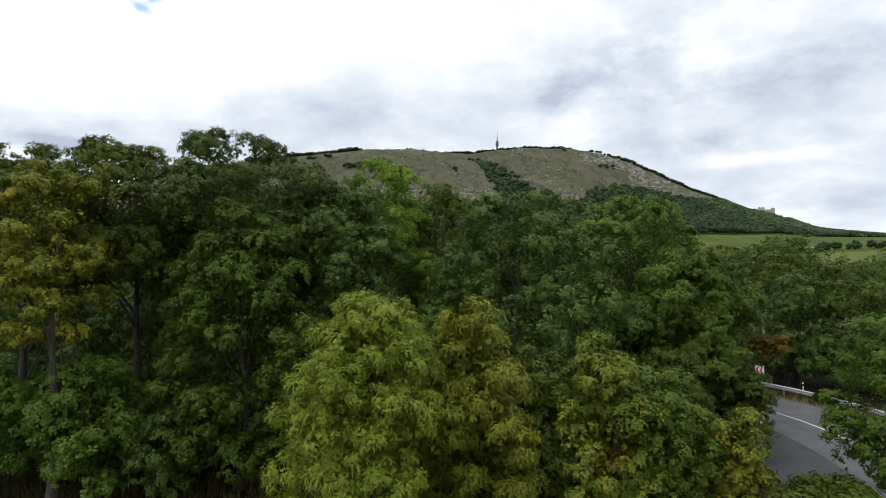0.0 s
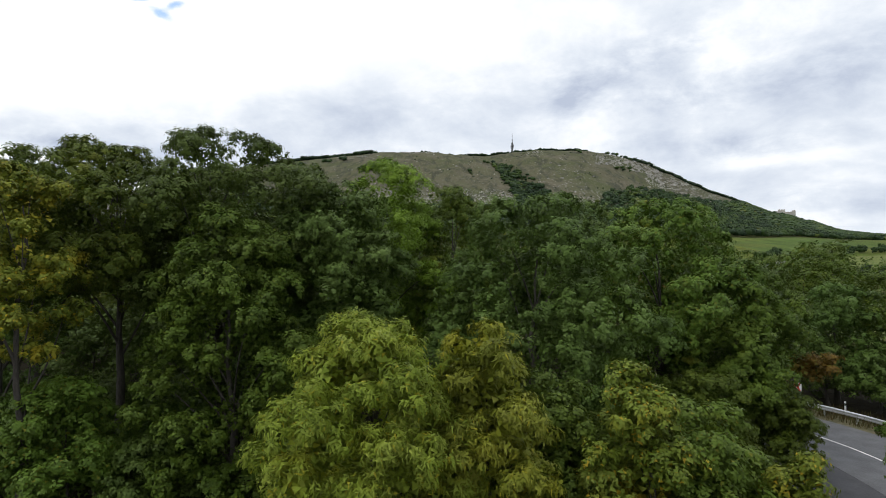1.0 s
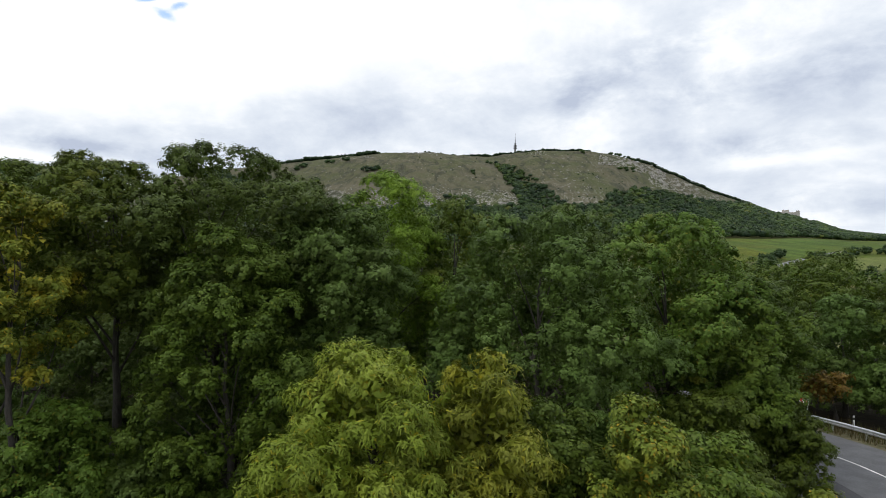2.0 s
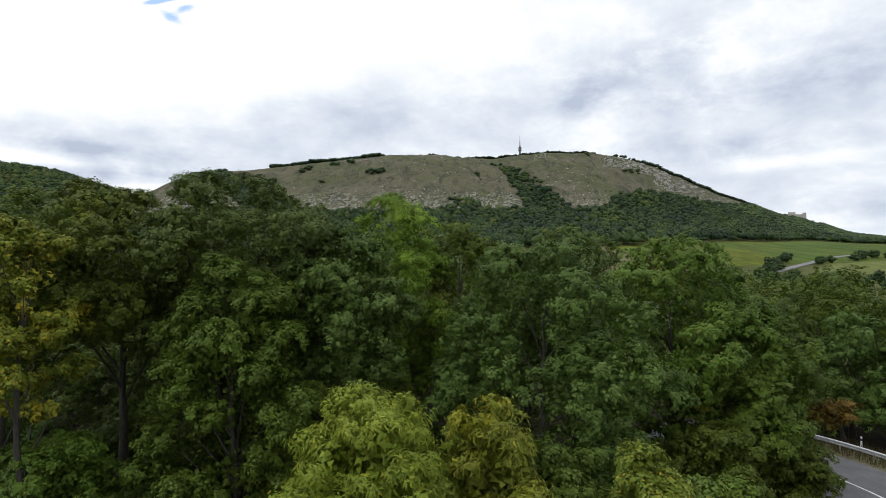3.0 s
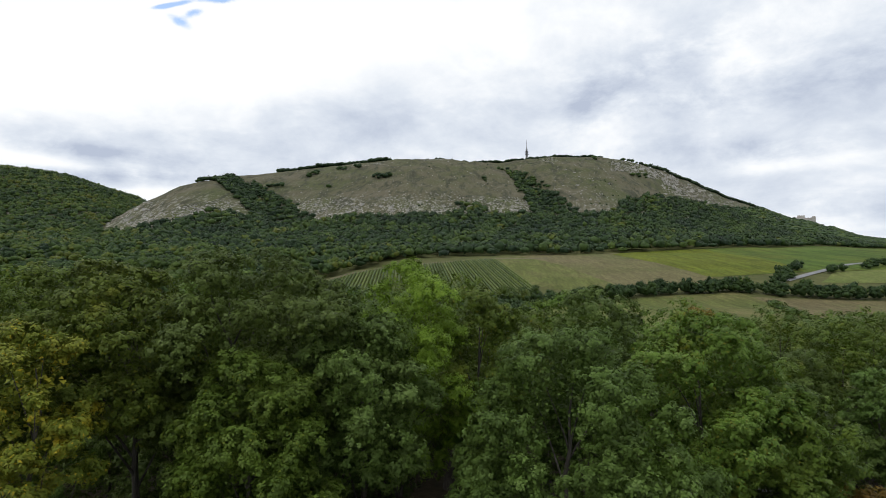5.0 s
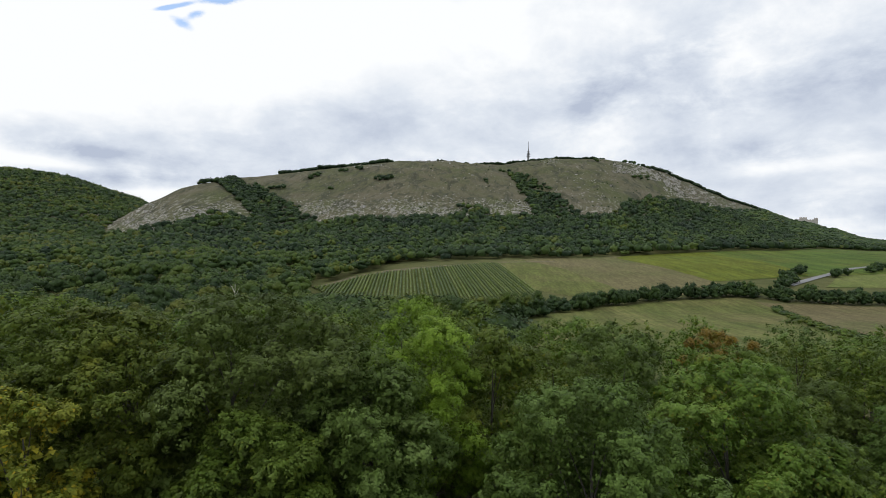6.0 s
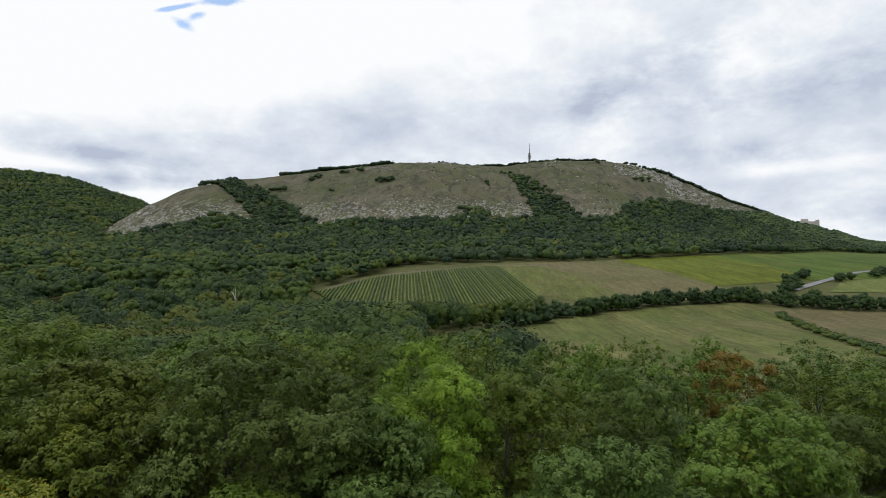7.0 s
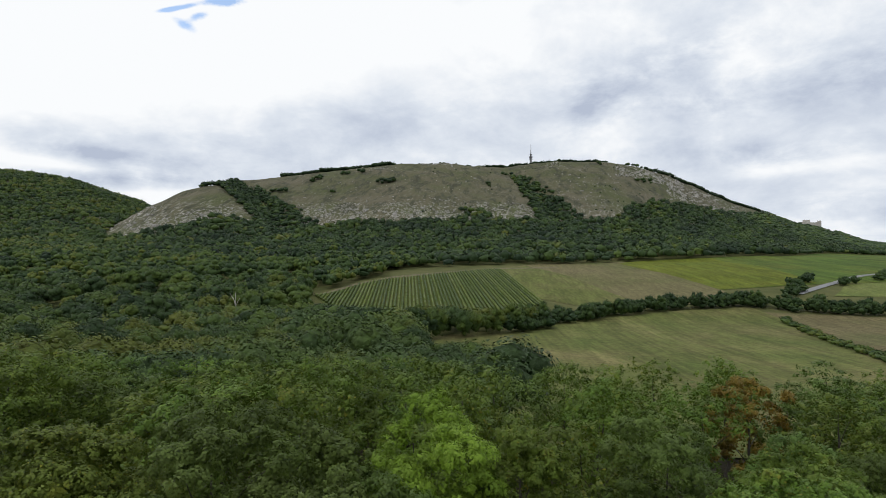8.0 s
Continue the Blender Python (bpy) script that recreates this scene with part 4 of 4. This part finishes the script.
p = along(rng, [(-46, 214), (-30, 213), (-15, 217), (2, 229), (16, 241), (28, 256)], 17, 3.0)
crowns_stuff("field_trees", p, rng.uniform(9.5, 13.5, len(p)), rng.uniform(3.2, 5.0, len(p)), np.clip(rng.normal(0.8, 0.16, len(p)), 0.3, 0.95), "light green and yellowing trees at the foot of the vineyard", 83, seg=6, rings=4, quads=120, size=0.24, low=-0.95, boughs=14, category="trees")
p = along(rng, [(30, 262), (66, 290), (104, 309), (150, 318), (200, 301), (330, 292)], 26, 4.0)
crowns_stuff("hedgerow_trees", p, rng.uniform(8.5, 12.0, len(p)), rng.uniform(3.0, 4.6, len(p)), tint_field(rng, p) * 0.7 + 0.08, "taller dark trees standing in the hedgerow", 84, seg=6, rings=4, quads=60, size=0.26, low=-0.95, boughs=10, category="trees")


def hill_t(x, y):
    u = x / y
    cy = smooth_interp(u, [q[0] for q in CREST_FAR], [q[1] for q in CREST_FAR], 0.04)
    return u, (y - 560) / (cy - 560)


def in_belt(x, y):
    u, t = hill_t(x, y)
    ragged = 0.02 * waves(x, y, 22.0)
    upper = smooth_interp(u, (-1.3, -0.67, -0.64, -0.54, -0.45, -0.33, -0.25, -0.2, -0.1, -0.03, 0.01, 0.04, 0.16, 0.24, 0.27, 0.32, 0.37, 0.43, 0.5, 0.56, 0.8), (0.5, 0.5, 0.42, 0.46, 0.47, 0.33, 0.34, 0.36, 0.355, 0.36, 0.45, 0.38, 0.36, 0.36, 0.47, 0.52, 0.56, 0.60, 0.75, 1.2, 1.2), 0.006) + ragged
    lower = smooth_interp(u, (-1.3, -0.2, -0.1, 0.0, 0.06, 0.16, 0.25, 0.4, 0.55, 0.63, 0.8), (600, 440, 475, 500, 520, 515, 552, 592, 655, 880, 1200), 0.01)
    za, zb, _ = land(x, y)
    other = (zb > za + 1.0) & (y < 1460)
    return (u > -1.0) & (u < 0.85) & (y > lower) & ((t < upper) | other)


p = scatter(rng, -1700, 2100, 430, 2900, 10.4, lambda x, y: in_belt(x, y) & (y < 1480) & (x < 1300))
crowns_stuff("hill_wood", p, rng.uniform(6, 13, len(p)), rng.uniform(4.4, 7.4, len(p)), np.clip(tint_field(rng, p) - 0.06 + np.where(p[:, 0] < -0.62 * p[:, 1], 0.2, 0.0) + 0.2 * waves(p[:, 0], p[:, 1], 33.0, 1.3) + rng.normal(0, 0.08, len(p)), 0, 0.93), "wooded belt round the foot of the hill", 9, seg=5, rings=4, quads=22, size=0.42, low=-0.6)
p = scatter(rng, 300, 2300, 1480, 3200, 19.0, lambda x, y: in_belt(x, y) & ~((np.abs(x / y - 0.597) < 0.034) & (y > 2250)))
crowns_stuff("ridge_wood", p, rng.uniform(8, 13, len(p)), rng.uniform(6, 10, len(p)), tint_field(rng, p), "distant wood along the falling ridge", 10, seg=5, rings=4)


def hill_spot(u, t):
    """The plan place at a bearing u and a share t of the way up the slope."""
    cy = smooth_interp(np.asarray(u, float), [q[0] for q in CREST_FAR], [q[1] for q in CREST_FAR], 0.04)
    y = 560 + t * (cy - 560)
    return np.stack([u * y, y], -1)


def slope_bushes():
    rng = np.random.default_rng(12)
    spots, high = [], []

    def add(u, t, n, su, st, h):
        spots.append(hill_spot(u + rng.uniform(-su, su, n), np.asarray(t) + rng.uniform(-st, st, n)))
        high.append(rng.uniform(0.7, 1.25, n) * h)

    for k in np.linspace(0, 1, 26):      # the two wooded gullies
        add(0.072 + 0.085 * k ** 1.1, 0.82 - 0.47 * k, 10 + int(20 * k), 0.010 + 0.030 * k, 0.03, 7.5)
        add(-0.465 + 0.125 * k ** 1.2, 0.97 - 0.62 * k, 26, 0.020 + 0.026 * k, 0.03, 7.5)
    for u, t, n, su in ((-0.497, 0.955, 34, 0.018), (-0.295, 0.80, 11, 0.014), (-0.24, 0.84, 8, 0.008), (-0.212, 0.855, 6, 0.006), (-0.165, 0.70, 15, 0.016), (-0.365, 0.70, 8, 0.014),
                        (-0.263, 0.66, 3, 0.004), (0.02, 0.68, 3, 0.005), (0.27, 0.99, 2, 0.004), (0.285, 0.99, 2, 0.003), (0.31, 0.99, 3, 0.005), (0.225, 0.88, 3, 0.006),
                        (0.30, 0.72, 6, 0.015), (0.05, 0.83, 4, 0.006), (-0.01, 0.44, 10, 0.02), (-0.23, 0.36, 4, 0.006), (-0.40, 0.46, 5, 0.01)):
        add(u, t, n, su, 0.016, 8.0)
    u = rng.uniform(-0.1, 0.34, 150)      # single shrubs over the turf
    spots.append(hill_spot(u, rng.uniform(0.42, 0.92, 150)))
    high.append(rng.uniform(1.2, 3.0, 150))
    p, h = np.concatenate(spots), np.concatenate(high)
    crowns_stuff("slope_bushes", p, h, h * rng.uniform(0.5, 0.85, len(p)), np.clip(tint_field(rng, p) * 0.8 + rng.normal(0, 0.12, len(p)), 0, 0.9), "green scrub in the gullies and on the bare slope", 13, seg=7, rings=5, quads=26, size=0.36, low=-0.8, category="bushes")
    spots = []
    for a, b, n, t0, t1 in ((-0.36, -0.15, 520, 1.0, 1.03), (0.0, 0.235, 760, 1.0, 1.03), (0.325, 0.545, 480, 0.93, 1.03), (-0.15, 0.0, 200, 1.005, 1.02), (0.26, 0.335, 14, 0.99, 1.0)):
        spots.append(hill_spot(rng.uniform(a, b, n), rng.uniform(t0, t1, n)))
    p = np.concatenate(spots)
    h = rng.uniform(5, 9, len(p)) * np.where(np.abs(p[:, 0] / p[:, 1] - 0.075) > 0.225, 1.35, 1.0) * np.where((p[:, 0] / p[:, 1] > -0.15) & (p[:, 0] / p[:, 1] < 0.0), 0.6, 1.0)
    crowns_stuff("crest_wood", p, h, h * 0.7, tint_field(rng, p) * 0.4, "dark wood showing along the crest of the hill", 14, seg=6, rings=4, quads=6, size=0.4, low=-0.8)


slope_bushes()


def limestone():
    """Loose pale rocks breaking through the turf."""
    rng = np.random.default_rng(15)
    spots, size = [], []
    for u0, u1, t0, t1, n, s in ((-0.64, -0.45, 0.42, 0.62, 420, 2.2), (-0.34, -0.20, 0.36, 0.56, 330, 2.0), (-0.17, 0.02, 0.38, 0.54, 360, 2.2), (0.0, 0.12, 0.36, 0.52, 240, 2.2),
                                 (0.25, 0.37, 0.74, 0.95, 300, 3.8), (0.34, 0.48, 0.60, 0.88, 260, 4.6), (0.14, 0.26, 0.4, 0.9, 160, 2.0), (-0.10, -0.04, 0.9, 0.99, 60, 2.4),
                                 (-0.22, -0.16, 0.86, 0.95, 30, 2.4), (0.125, 0.155, 0.85, 0.93, 30, 2.6), (-0.33, 0.1, 0.5, 0.95, 160, 1.4), (-0.66, -0.6, 0.5, 0.98, 60, 3.0)):
        n *= 3
        u = rng.uniform(u0, u1, n)
        t = t0 + (t1 - t0) * rng.beta(1.2, 1.8, n)
        spots.append(hill_spot(u, t))
        size.append(s * 0.52 * rng.lognormal(-0.25, 0.55, n))
    p, s = np.concatenate(spots), np.concatenate(size)
    n = len(p)
    corner = np.array([(x, y, z) for z in (-0.5, 0.5) for y in (-0.5, 0.5) for x in (-0.5, 0.5)], float)
    box = np.array([(0, 1, 3), (0, 3, 2), (4, 6, 7), (4, 7, 5), (0, 4, 5), (0, 5, 1), (2, 3, 7), (2, 7, 6), (0, 2, 6), (0, 6, 4), (1, 5, 7), (1, 7, 3)])
    v = corner[None] * np.stack([s * 1.6, s, s * 0.9], 1)[:, None] * rng.uniform(0.55, 1.2, (n, 8, 3))
    a = rng.normal(0.5, 0.5, n)
    ca, sa = np.cos(a)[:, None], np.sin(a)[:, None]
    w = np.stack([v[..., 0] * ca - v[..., 1] * sa, v[..., 0] * sa + v[..., 1] * ca, v[..., 2]], -1)
    w += np.concatenate([p, terrain(p[:, 0], p[:, 1])[:, None]], 1)[:, None]
    me = bpy.data.meshes.new("limestone_rocks")
    me.from_pydata(w.reshape(-1, 3).tolist(), [], (np.arange(n)[:, None, None] * 8 + box).reshape(-1, 3).tolist())
    me.materials.append(STONE)
    tagged(new("limestone_rocks", me), "pale limestone rocks breaking through the turf", "rocks", kind="stuff")


limestone()


# ---- vineyard ----
def vine_rows():
    """Trellised vine rows as bumpy hedges of leaves, running up the slope."""
    rng = np.random.default_rng(21)
    verts, faces, k = [], [], 0
    way = np.array([-0.122, 0.9925])
    side = np.array([0.9925, 0.122])
    for i in range(66):
        foot = np.array([36.0, 336.0]) - side * (i * 2.15 + 1.0)
        x = foot[0]
        start = np.interp(x, (-112, -96, -80, -45, 10, 36), (342, 330, 300, 284, 294, 320))
        end = np.interp(x, (-96, -85, -68, -50, -10, 24, 36), (334, 354, 392, 409, 438, 467, 470))
        if end - start < 6:
            continue
        s = np.arange(start, end, 1.7)
        px, py = x + (s - foot[1]) * way[0] / way[1], s
        n = len(s)
        z = terrain(px, py)
        top = z + 1.3 + rng.normal(0, 0.2, n)
        half_w = 0.66 + rng.normal(0, 0.1, n)
        ring = np.stack([np.stack([px - half_w, py, z + 0.15], 1), np.stack([px - half_w * 0.8, py, top - 0.25], 1), np.stack([px + rng.normal(0, 0.1, n), py, top], 1),
                         np.stack([px + half_w * 0.8, py, top - 0.25], 1), np.stack([px + half_w, py, z + 0.15], 1)], 1)
        verts.append(ring.reshape(-1, 3))
        q = np.arange(n * 5).reshape(n, 5)
        faces.append(k + np.stack([q[:-1, :-1], q[:-1, 1:], q[1:, 1:], q[1:, :-1]], -1).reshape(-1, 4))
        k += n * 5
    me = bpy.data.meshes.new("vine_rows")
    me.from_pydata(np.concatenate(verts).tolist(), [], np.concatenate(faces).tolist())
    me.materials.append(VINE)
    tagged(new("vine_rows", me), "long rows of green trellised vines", "vineyard", kind="stuff")


vine_rows()


# ---- road furniture ----
def box_bm(bm, x0, x1, y0, y1, z0, z1):
    v = [bm.verts.new(p) for p in ((x0, y0, z0), (x1, y0, z0), (x1, y1, z0), (x0, y1, z0), (x0, y0, z1), (x1, y0, z1), (x1, y1, z1), (x0, y1, z1))]
    for f in ((0, 3, 2, 1), (4, 5, 6, 7), (0, 1, 5, 4), (1, 2, 6, 5), (2, 3, 7, 6), (3, 0, 4, 7)):
        bm.faces.new([v[i] for i in f])


def bm_mesh(name, bm, mat, bevel=0.0):
    if bevel:
        bmesh.ops.bevel(bm, geom=bm.edges[:], offset=bevel, segments=2, affect="EDGES")
    bmesh.ops.recalc_face_normals(bm, faces=bm.faces[:])
    me = bpy.data.meshes.new(name)
    bm.to_mesh(me)
    bm.free()
    me.materials.append(mat)
    return me


def box_mesh(name, x0, x1, y0, y1, z0, z1, mat, bevel=0.0):
    bm = bmesh.new()
    box_bm(bm, x0, x1, y0, y1, z0, z1)
    return bm_mesh(name, bm, mat, bevel)


def road_line():
    pts = np.array(ROAD, float)
    s = np.linspace(0, len(pts) - 1, 60)
    sm = np.stack([smooth_interp(s, np.arange(len(pts)), pts[:, j], 0.5) for j in (0, 1)], 1)
    tg = unit(np.gradient(sm, axis=0))
    return sm, np.stack([tg[:, 1], -tg[:, 0]], 1)


ribbon("centre_line", ROAD, -0.07, 0.07, 0.075, ROAD_PAINT, "worn white centre line of the road", "road marking")
ribbon("road_apron", ROAD[:5], -6.5, -3.0, 0.05, DARK_ASPHALT, "darker asphalt apron widening the bend", "road")
ribbon("verge", ROAD, 3.6, 5.6, 0.03, VERGE, "dry grassy verge below the guard rail", "verge")


def guard_rail():
    """A corrugated steel beam on posts along the outer side of the bend."""
    sm, nr = road_line()
    keep = (sm[:, 1] > 20) & (sm[:, 1] < 46)
    line = (sm + nr * 4.55)[keep]
    ob = new("guard_rail")
    ob.location = (line[0, 0], line[0, 1], float(terrain(line[0, 0], line[0, 1])))
    base = np.array([*ob.location])
    prof = np.array([(0.0, 0.44), (-0.06, 0.48), (-0.06, 0.55), (0.0, 0.59), (-0.06, 0.63), (-0.06, 0.70), (0.0, 0.75), (0.02, 0.75), (0.02, 0.44)])
    ring = np.concatenate([line[:, None] + nr[keep][:, None] * prof[None, :, :1], np.broadcast_to((terrain(line[:, 0], line[:, 1])[:, None] + prof[:, 1])[..., None], (len(line), len(prof), 1))], -1) - base
    me = grid_mesh("beam", ring[..., 0], ring[..., 1], ring[..., 2], ZINC)
    part("beam", me, ob)
    step = np.linalg.norm(np.diff(line, axis=0), axis=1)
    run = np.concatenate([[0], step.cumsum()])
    post = box_mesh("post", -0.05, 0.05, -0.03, 0.03, -0.15, 0.72, ZINC)
    for s in np.arange(0.5, run[-1], 2.0):
        o = part("post", post, ob)
        x, y = np.interp(s, run, line[:, 0]), np.interp(s, run, line[:, 1])
        n = np.array([np.interp(s, run, nr[keep][:, 0]), np.interp(s, run, nr[keep][:, 1])])
        o.location = (x + n[0] * 0.09 - base[0], y + n[1] * 0.09 - base[1], float(terrain(x, y)) - base[2])
    return tagged(ob, "galvanised steel guard rail along the outside of the bend", "guard rail")


guard_rail()


def delineator(x, y):
    ob = new("road_delineator")
    post = part("post", box_mesh("post", -0.055, 0.055, -0.03, 0.03, -0.05, 0.9, WHITE, 0.012), ob)
    part("band", box_mesh("band", -0.058, 0.058, -0.033, 0.033, 0.62, 0.78, BLACK), post, "black band with reflector")
    ob.location = (x, y, float(terrain(x, y)))
    return tagged(ob, "white plastic road delineator post with black band", "road post")


delineator(26.1, 39.6)
delineator(18.4, 31.6)


def chevron_board(x, y, turn):
    ob = new("chevron_sign")
    panel = part("panel", box_mesh("panel", -0.3, 0.3, -0.012, 0.012, 1.15, 1.75, WHITE, 0.004), ob)
    bm = bmesh.new()
    for k in (-0.17, 0.08):
        pts = [(k + 0.18, 1.72), (k + 0.06, 1.72), (k - 0.07, 1.45), (k + 0.06, 1.18), (k + 0.18, 1.18), (k + 0.05, 1.45)]
        bm.faces.new([bm.verts.new((px, -0.016, pz)) for px, pz in pts])
    part("chevron", bm_mesh("chevron", bm, RED), panel, "red chevron stripes")
    for dx in (-0.2, 0.2):
        part("post", tubes_mesh("post", [([(dx, 0.04, -0.05), (dx, 0.04, 0.9), (dx, 0.04, 1.7)], [0.03, 0.03, 0.03], 8)], ZINC), ob)
    ob.matrix_world = pose(x, y, float(terrain(x, y)), 0, 0, turn)
    return tagged(ob, "red and white chevron board behind the guard rail", "road sign")


chevron_board(24.0, 41.4, -30)


# ---- far lane, dead tree ----
ribbon("far_lane", [(196, 357), (210, 370), (232, 390), (258, 412), (286, 437), (312, 452)], -2.4, 2.4, 0.45, LANE, "pale grey country lane between the fields", "road")


def dead_tree(x, y):
    rng = np.random.default_rng(31)
    ob = new("dead_tree")
    k = np.linspace(0, 1, 6)[:, None]
    part("trunk", tubes_mesh("trunk", [(k * np.array([0.3, 0.2, 15.0]), 0.28 * (1 - 0.7 * k[:, 0]), 6)], PALE_WOOD), ob)
    for a, h in ((0.4, 9.0), (2.4, 9.6), (3.6, 11.0), (5.2, 11.6)):
        tip = np.array([math.cos(a) * 2.2, math.sin(a) * 2.2, h + 4.2])
        st = np.array([0.02 * h, 0.013 * h, h])
        part("limb", tubes_mesh("limb", [(st + (tip - st) * k * np.array([1, 1, 1]), 0.17 * (1 - 0.8 * k[:, 0]), 5)], PALE_WOOD), ob)
    ob.location = (x, y, float(terrain(x, y)))
    return tagged(ob, "bare pale dead tree standing in the wood", "tree")


dead_tree(-112.0, 254.0)


# ---- mast and ruin on the hill ----
def mast(x, y):
    ob = new("radio_mast")
    z = float(terrain(x, y))
    part("tower", tubes_mesh("tower", [([(0, 0, -1), (0, 0, 25), (0, 0, 33)], [3.4, 2.6, 1.9], 10)], CONCRETE), ob, "grey concrete tower shaft")
    for h, r in ((20.0, 5.2), (24.0, 4.8), (28.5, 4.2), (33.0, 3.2)):
        part("platform", tubes_mesh("platform", [([(0, 0, h - 1.0), (0, 0, h - 0.99), (0, 0, h), (0, 0, h + 0.01)], [0.1, r, r, 0.1], 14)], STEEL), ob)
    for i in range(6):      # aerials on the widest deck
        a = i * 1.047
        part("aerial", tubes_mesh("aerial", [([(4 * math.cos(a), 4 * math.sin(a), 23.9), (4 * math.cos(a), 4 * math.sin(a), 27.6)], [0.45, 0.45], 6)], STEEL), ob)
    part("antenna", tubes_mesh("antenna", [([(0, 0, 32), (0, 0, 45), (0, 0, 45.1), (0, 0, 61)], [1.2, 1.0, 0.7, 0.45], 8)], STEEL), ob, "slim steel antenna pole")
    ob.location = (x, y, z)
    return tagged(ob, "radio mast with platforms on the wooded crest", "mast")


mast(152.0, 1532.0)


def ruin(x, y):
    """A roofless castle: broken walls round a yard and a taller keep."""
    rng = np.random.default_rng(41)
    ob = new("castle_ruin")
    z = float(terrain(x, y))

    def wall(length, high, thick, ox, oy, turn):
        n = 14
        top = high * (0.72 + 0.28 * rng.random(n))
        xs = np.linspace(-length / 2, length / 2, n)
        v = np.array([(a, b, c) for a, t in zip(xs, top) for b, c in ((-thick / 2, -8.0), (-thick / 2, t), (thick / 2, t), (thick / 2, -8.0))])
        f = [(i * 4 + j, i * 4 + (j + 1) % 4, i * 4 + 4 + (j + 1) % 4, i * 4 + 4 + j) for i in range(n - 1) for j in range(4)] + [(3, 2, 1, 0), (n * 4 - 4, n * 4 - 3, n * 4 - 2, n * 4 - 1)]
        me = bpy.data.meshes.new("wall")
        me.from_pydata(v.tolist(), [], f)
        me.materials.append(RUIN_STONE)
        o = part("wall", me, ob)
        o.matrix_local = pose(ox, oy, 0, 0, 0, turn)

    wall(84, 20, 3, 0, -12, 0)
    wall(80, 22, 3, 0, 14, 4)
    wall(28, 21, 3, -41, 1, 90)
    wall(28, 25, 3, 41, 1, 90)
    wall(24, 32, 4, -20, -4, 0)
    wall(24, 31, 4, -20, 10, 0)
    wall(15, 32, 4, -32, 3, 90)
    wall(15, 32, 4, -8, 3, 90)
    wall(14, 28, 4, 36, -6, 0)
    ob.location = (x, y, z + 4.0)
    return tagged(ob, "pale stone castle ruin on a distant hilltop", "ruin")


ruin(1676.0, 2840.0)


# ---- grass ----
def dry_grass():
    """Tall dead grass along the foot of the wood and on the road verge."""
    rng = np.random.default_rng(61)
    p = np.concatenate([np.stack([rng.uniform(-26, -3, 9000), rng.uniform(17.5, 25.0, 9000)], 1), np.stack([rng.uniform(-3, 15, 3500), rng.uniform(12.5, 17.0, 3500)], 1)])
    sm, nr = road_line()
    k = rng.integers(0, len(sm), 3500)
    p = np.concatenate([p, sm[k] + nr[k] * rng.uniform(3.9, 6.2, (3500, 1)) + rng.normal(0, 0.3, (3500, 2))])
    p = p[road_gap(p[:, 0], p[:, 1]) > 3.7]
    n = len(p)
    high = rng.uniform(0.3, 0.85, n)
    lean = rng.normal(0, 0.22, (n, 2)) * high[:, None]
    base = np.concatenate([p, terrain(p[:, 0], p[:, 1])[:, None]], 1)
    a = rng.uniform(0, 6.28, n)
    half_w = np.stack([np.cos(a), np.sin(a), np.zeros(n)], 1) * 0.025
    tip = base + np.concatenate([lean, high[:, None]], 1)
    v = np.stack([base - half_w, base + half_w, tip], 1)
    me = bpy.data.meshes.new("dry_grass")
    me.from_pydata(v.reshape(-1, 3).tolist(), [], np.arange(n * 3).reshape(n, 3).tolist())
    me.materials.append(GRASS)
    tagged(new("dry_grass", me), "tall brown dead grass at the foot of the wood", "grass", kind="stuff")


dry_grass()
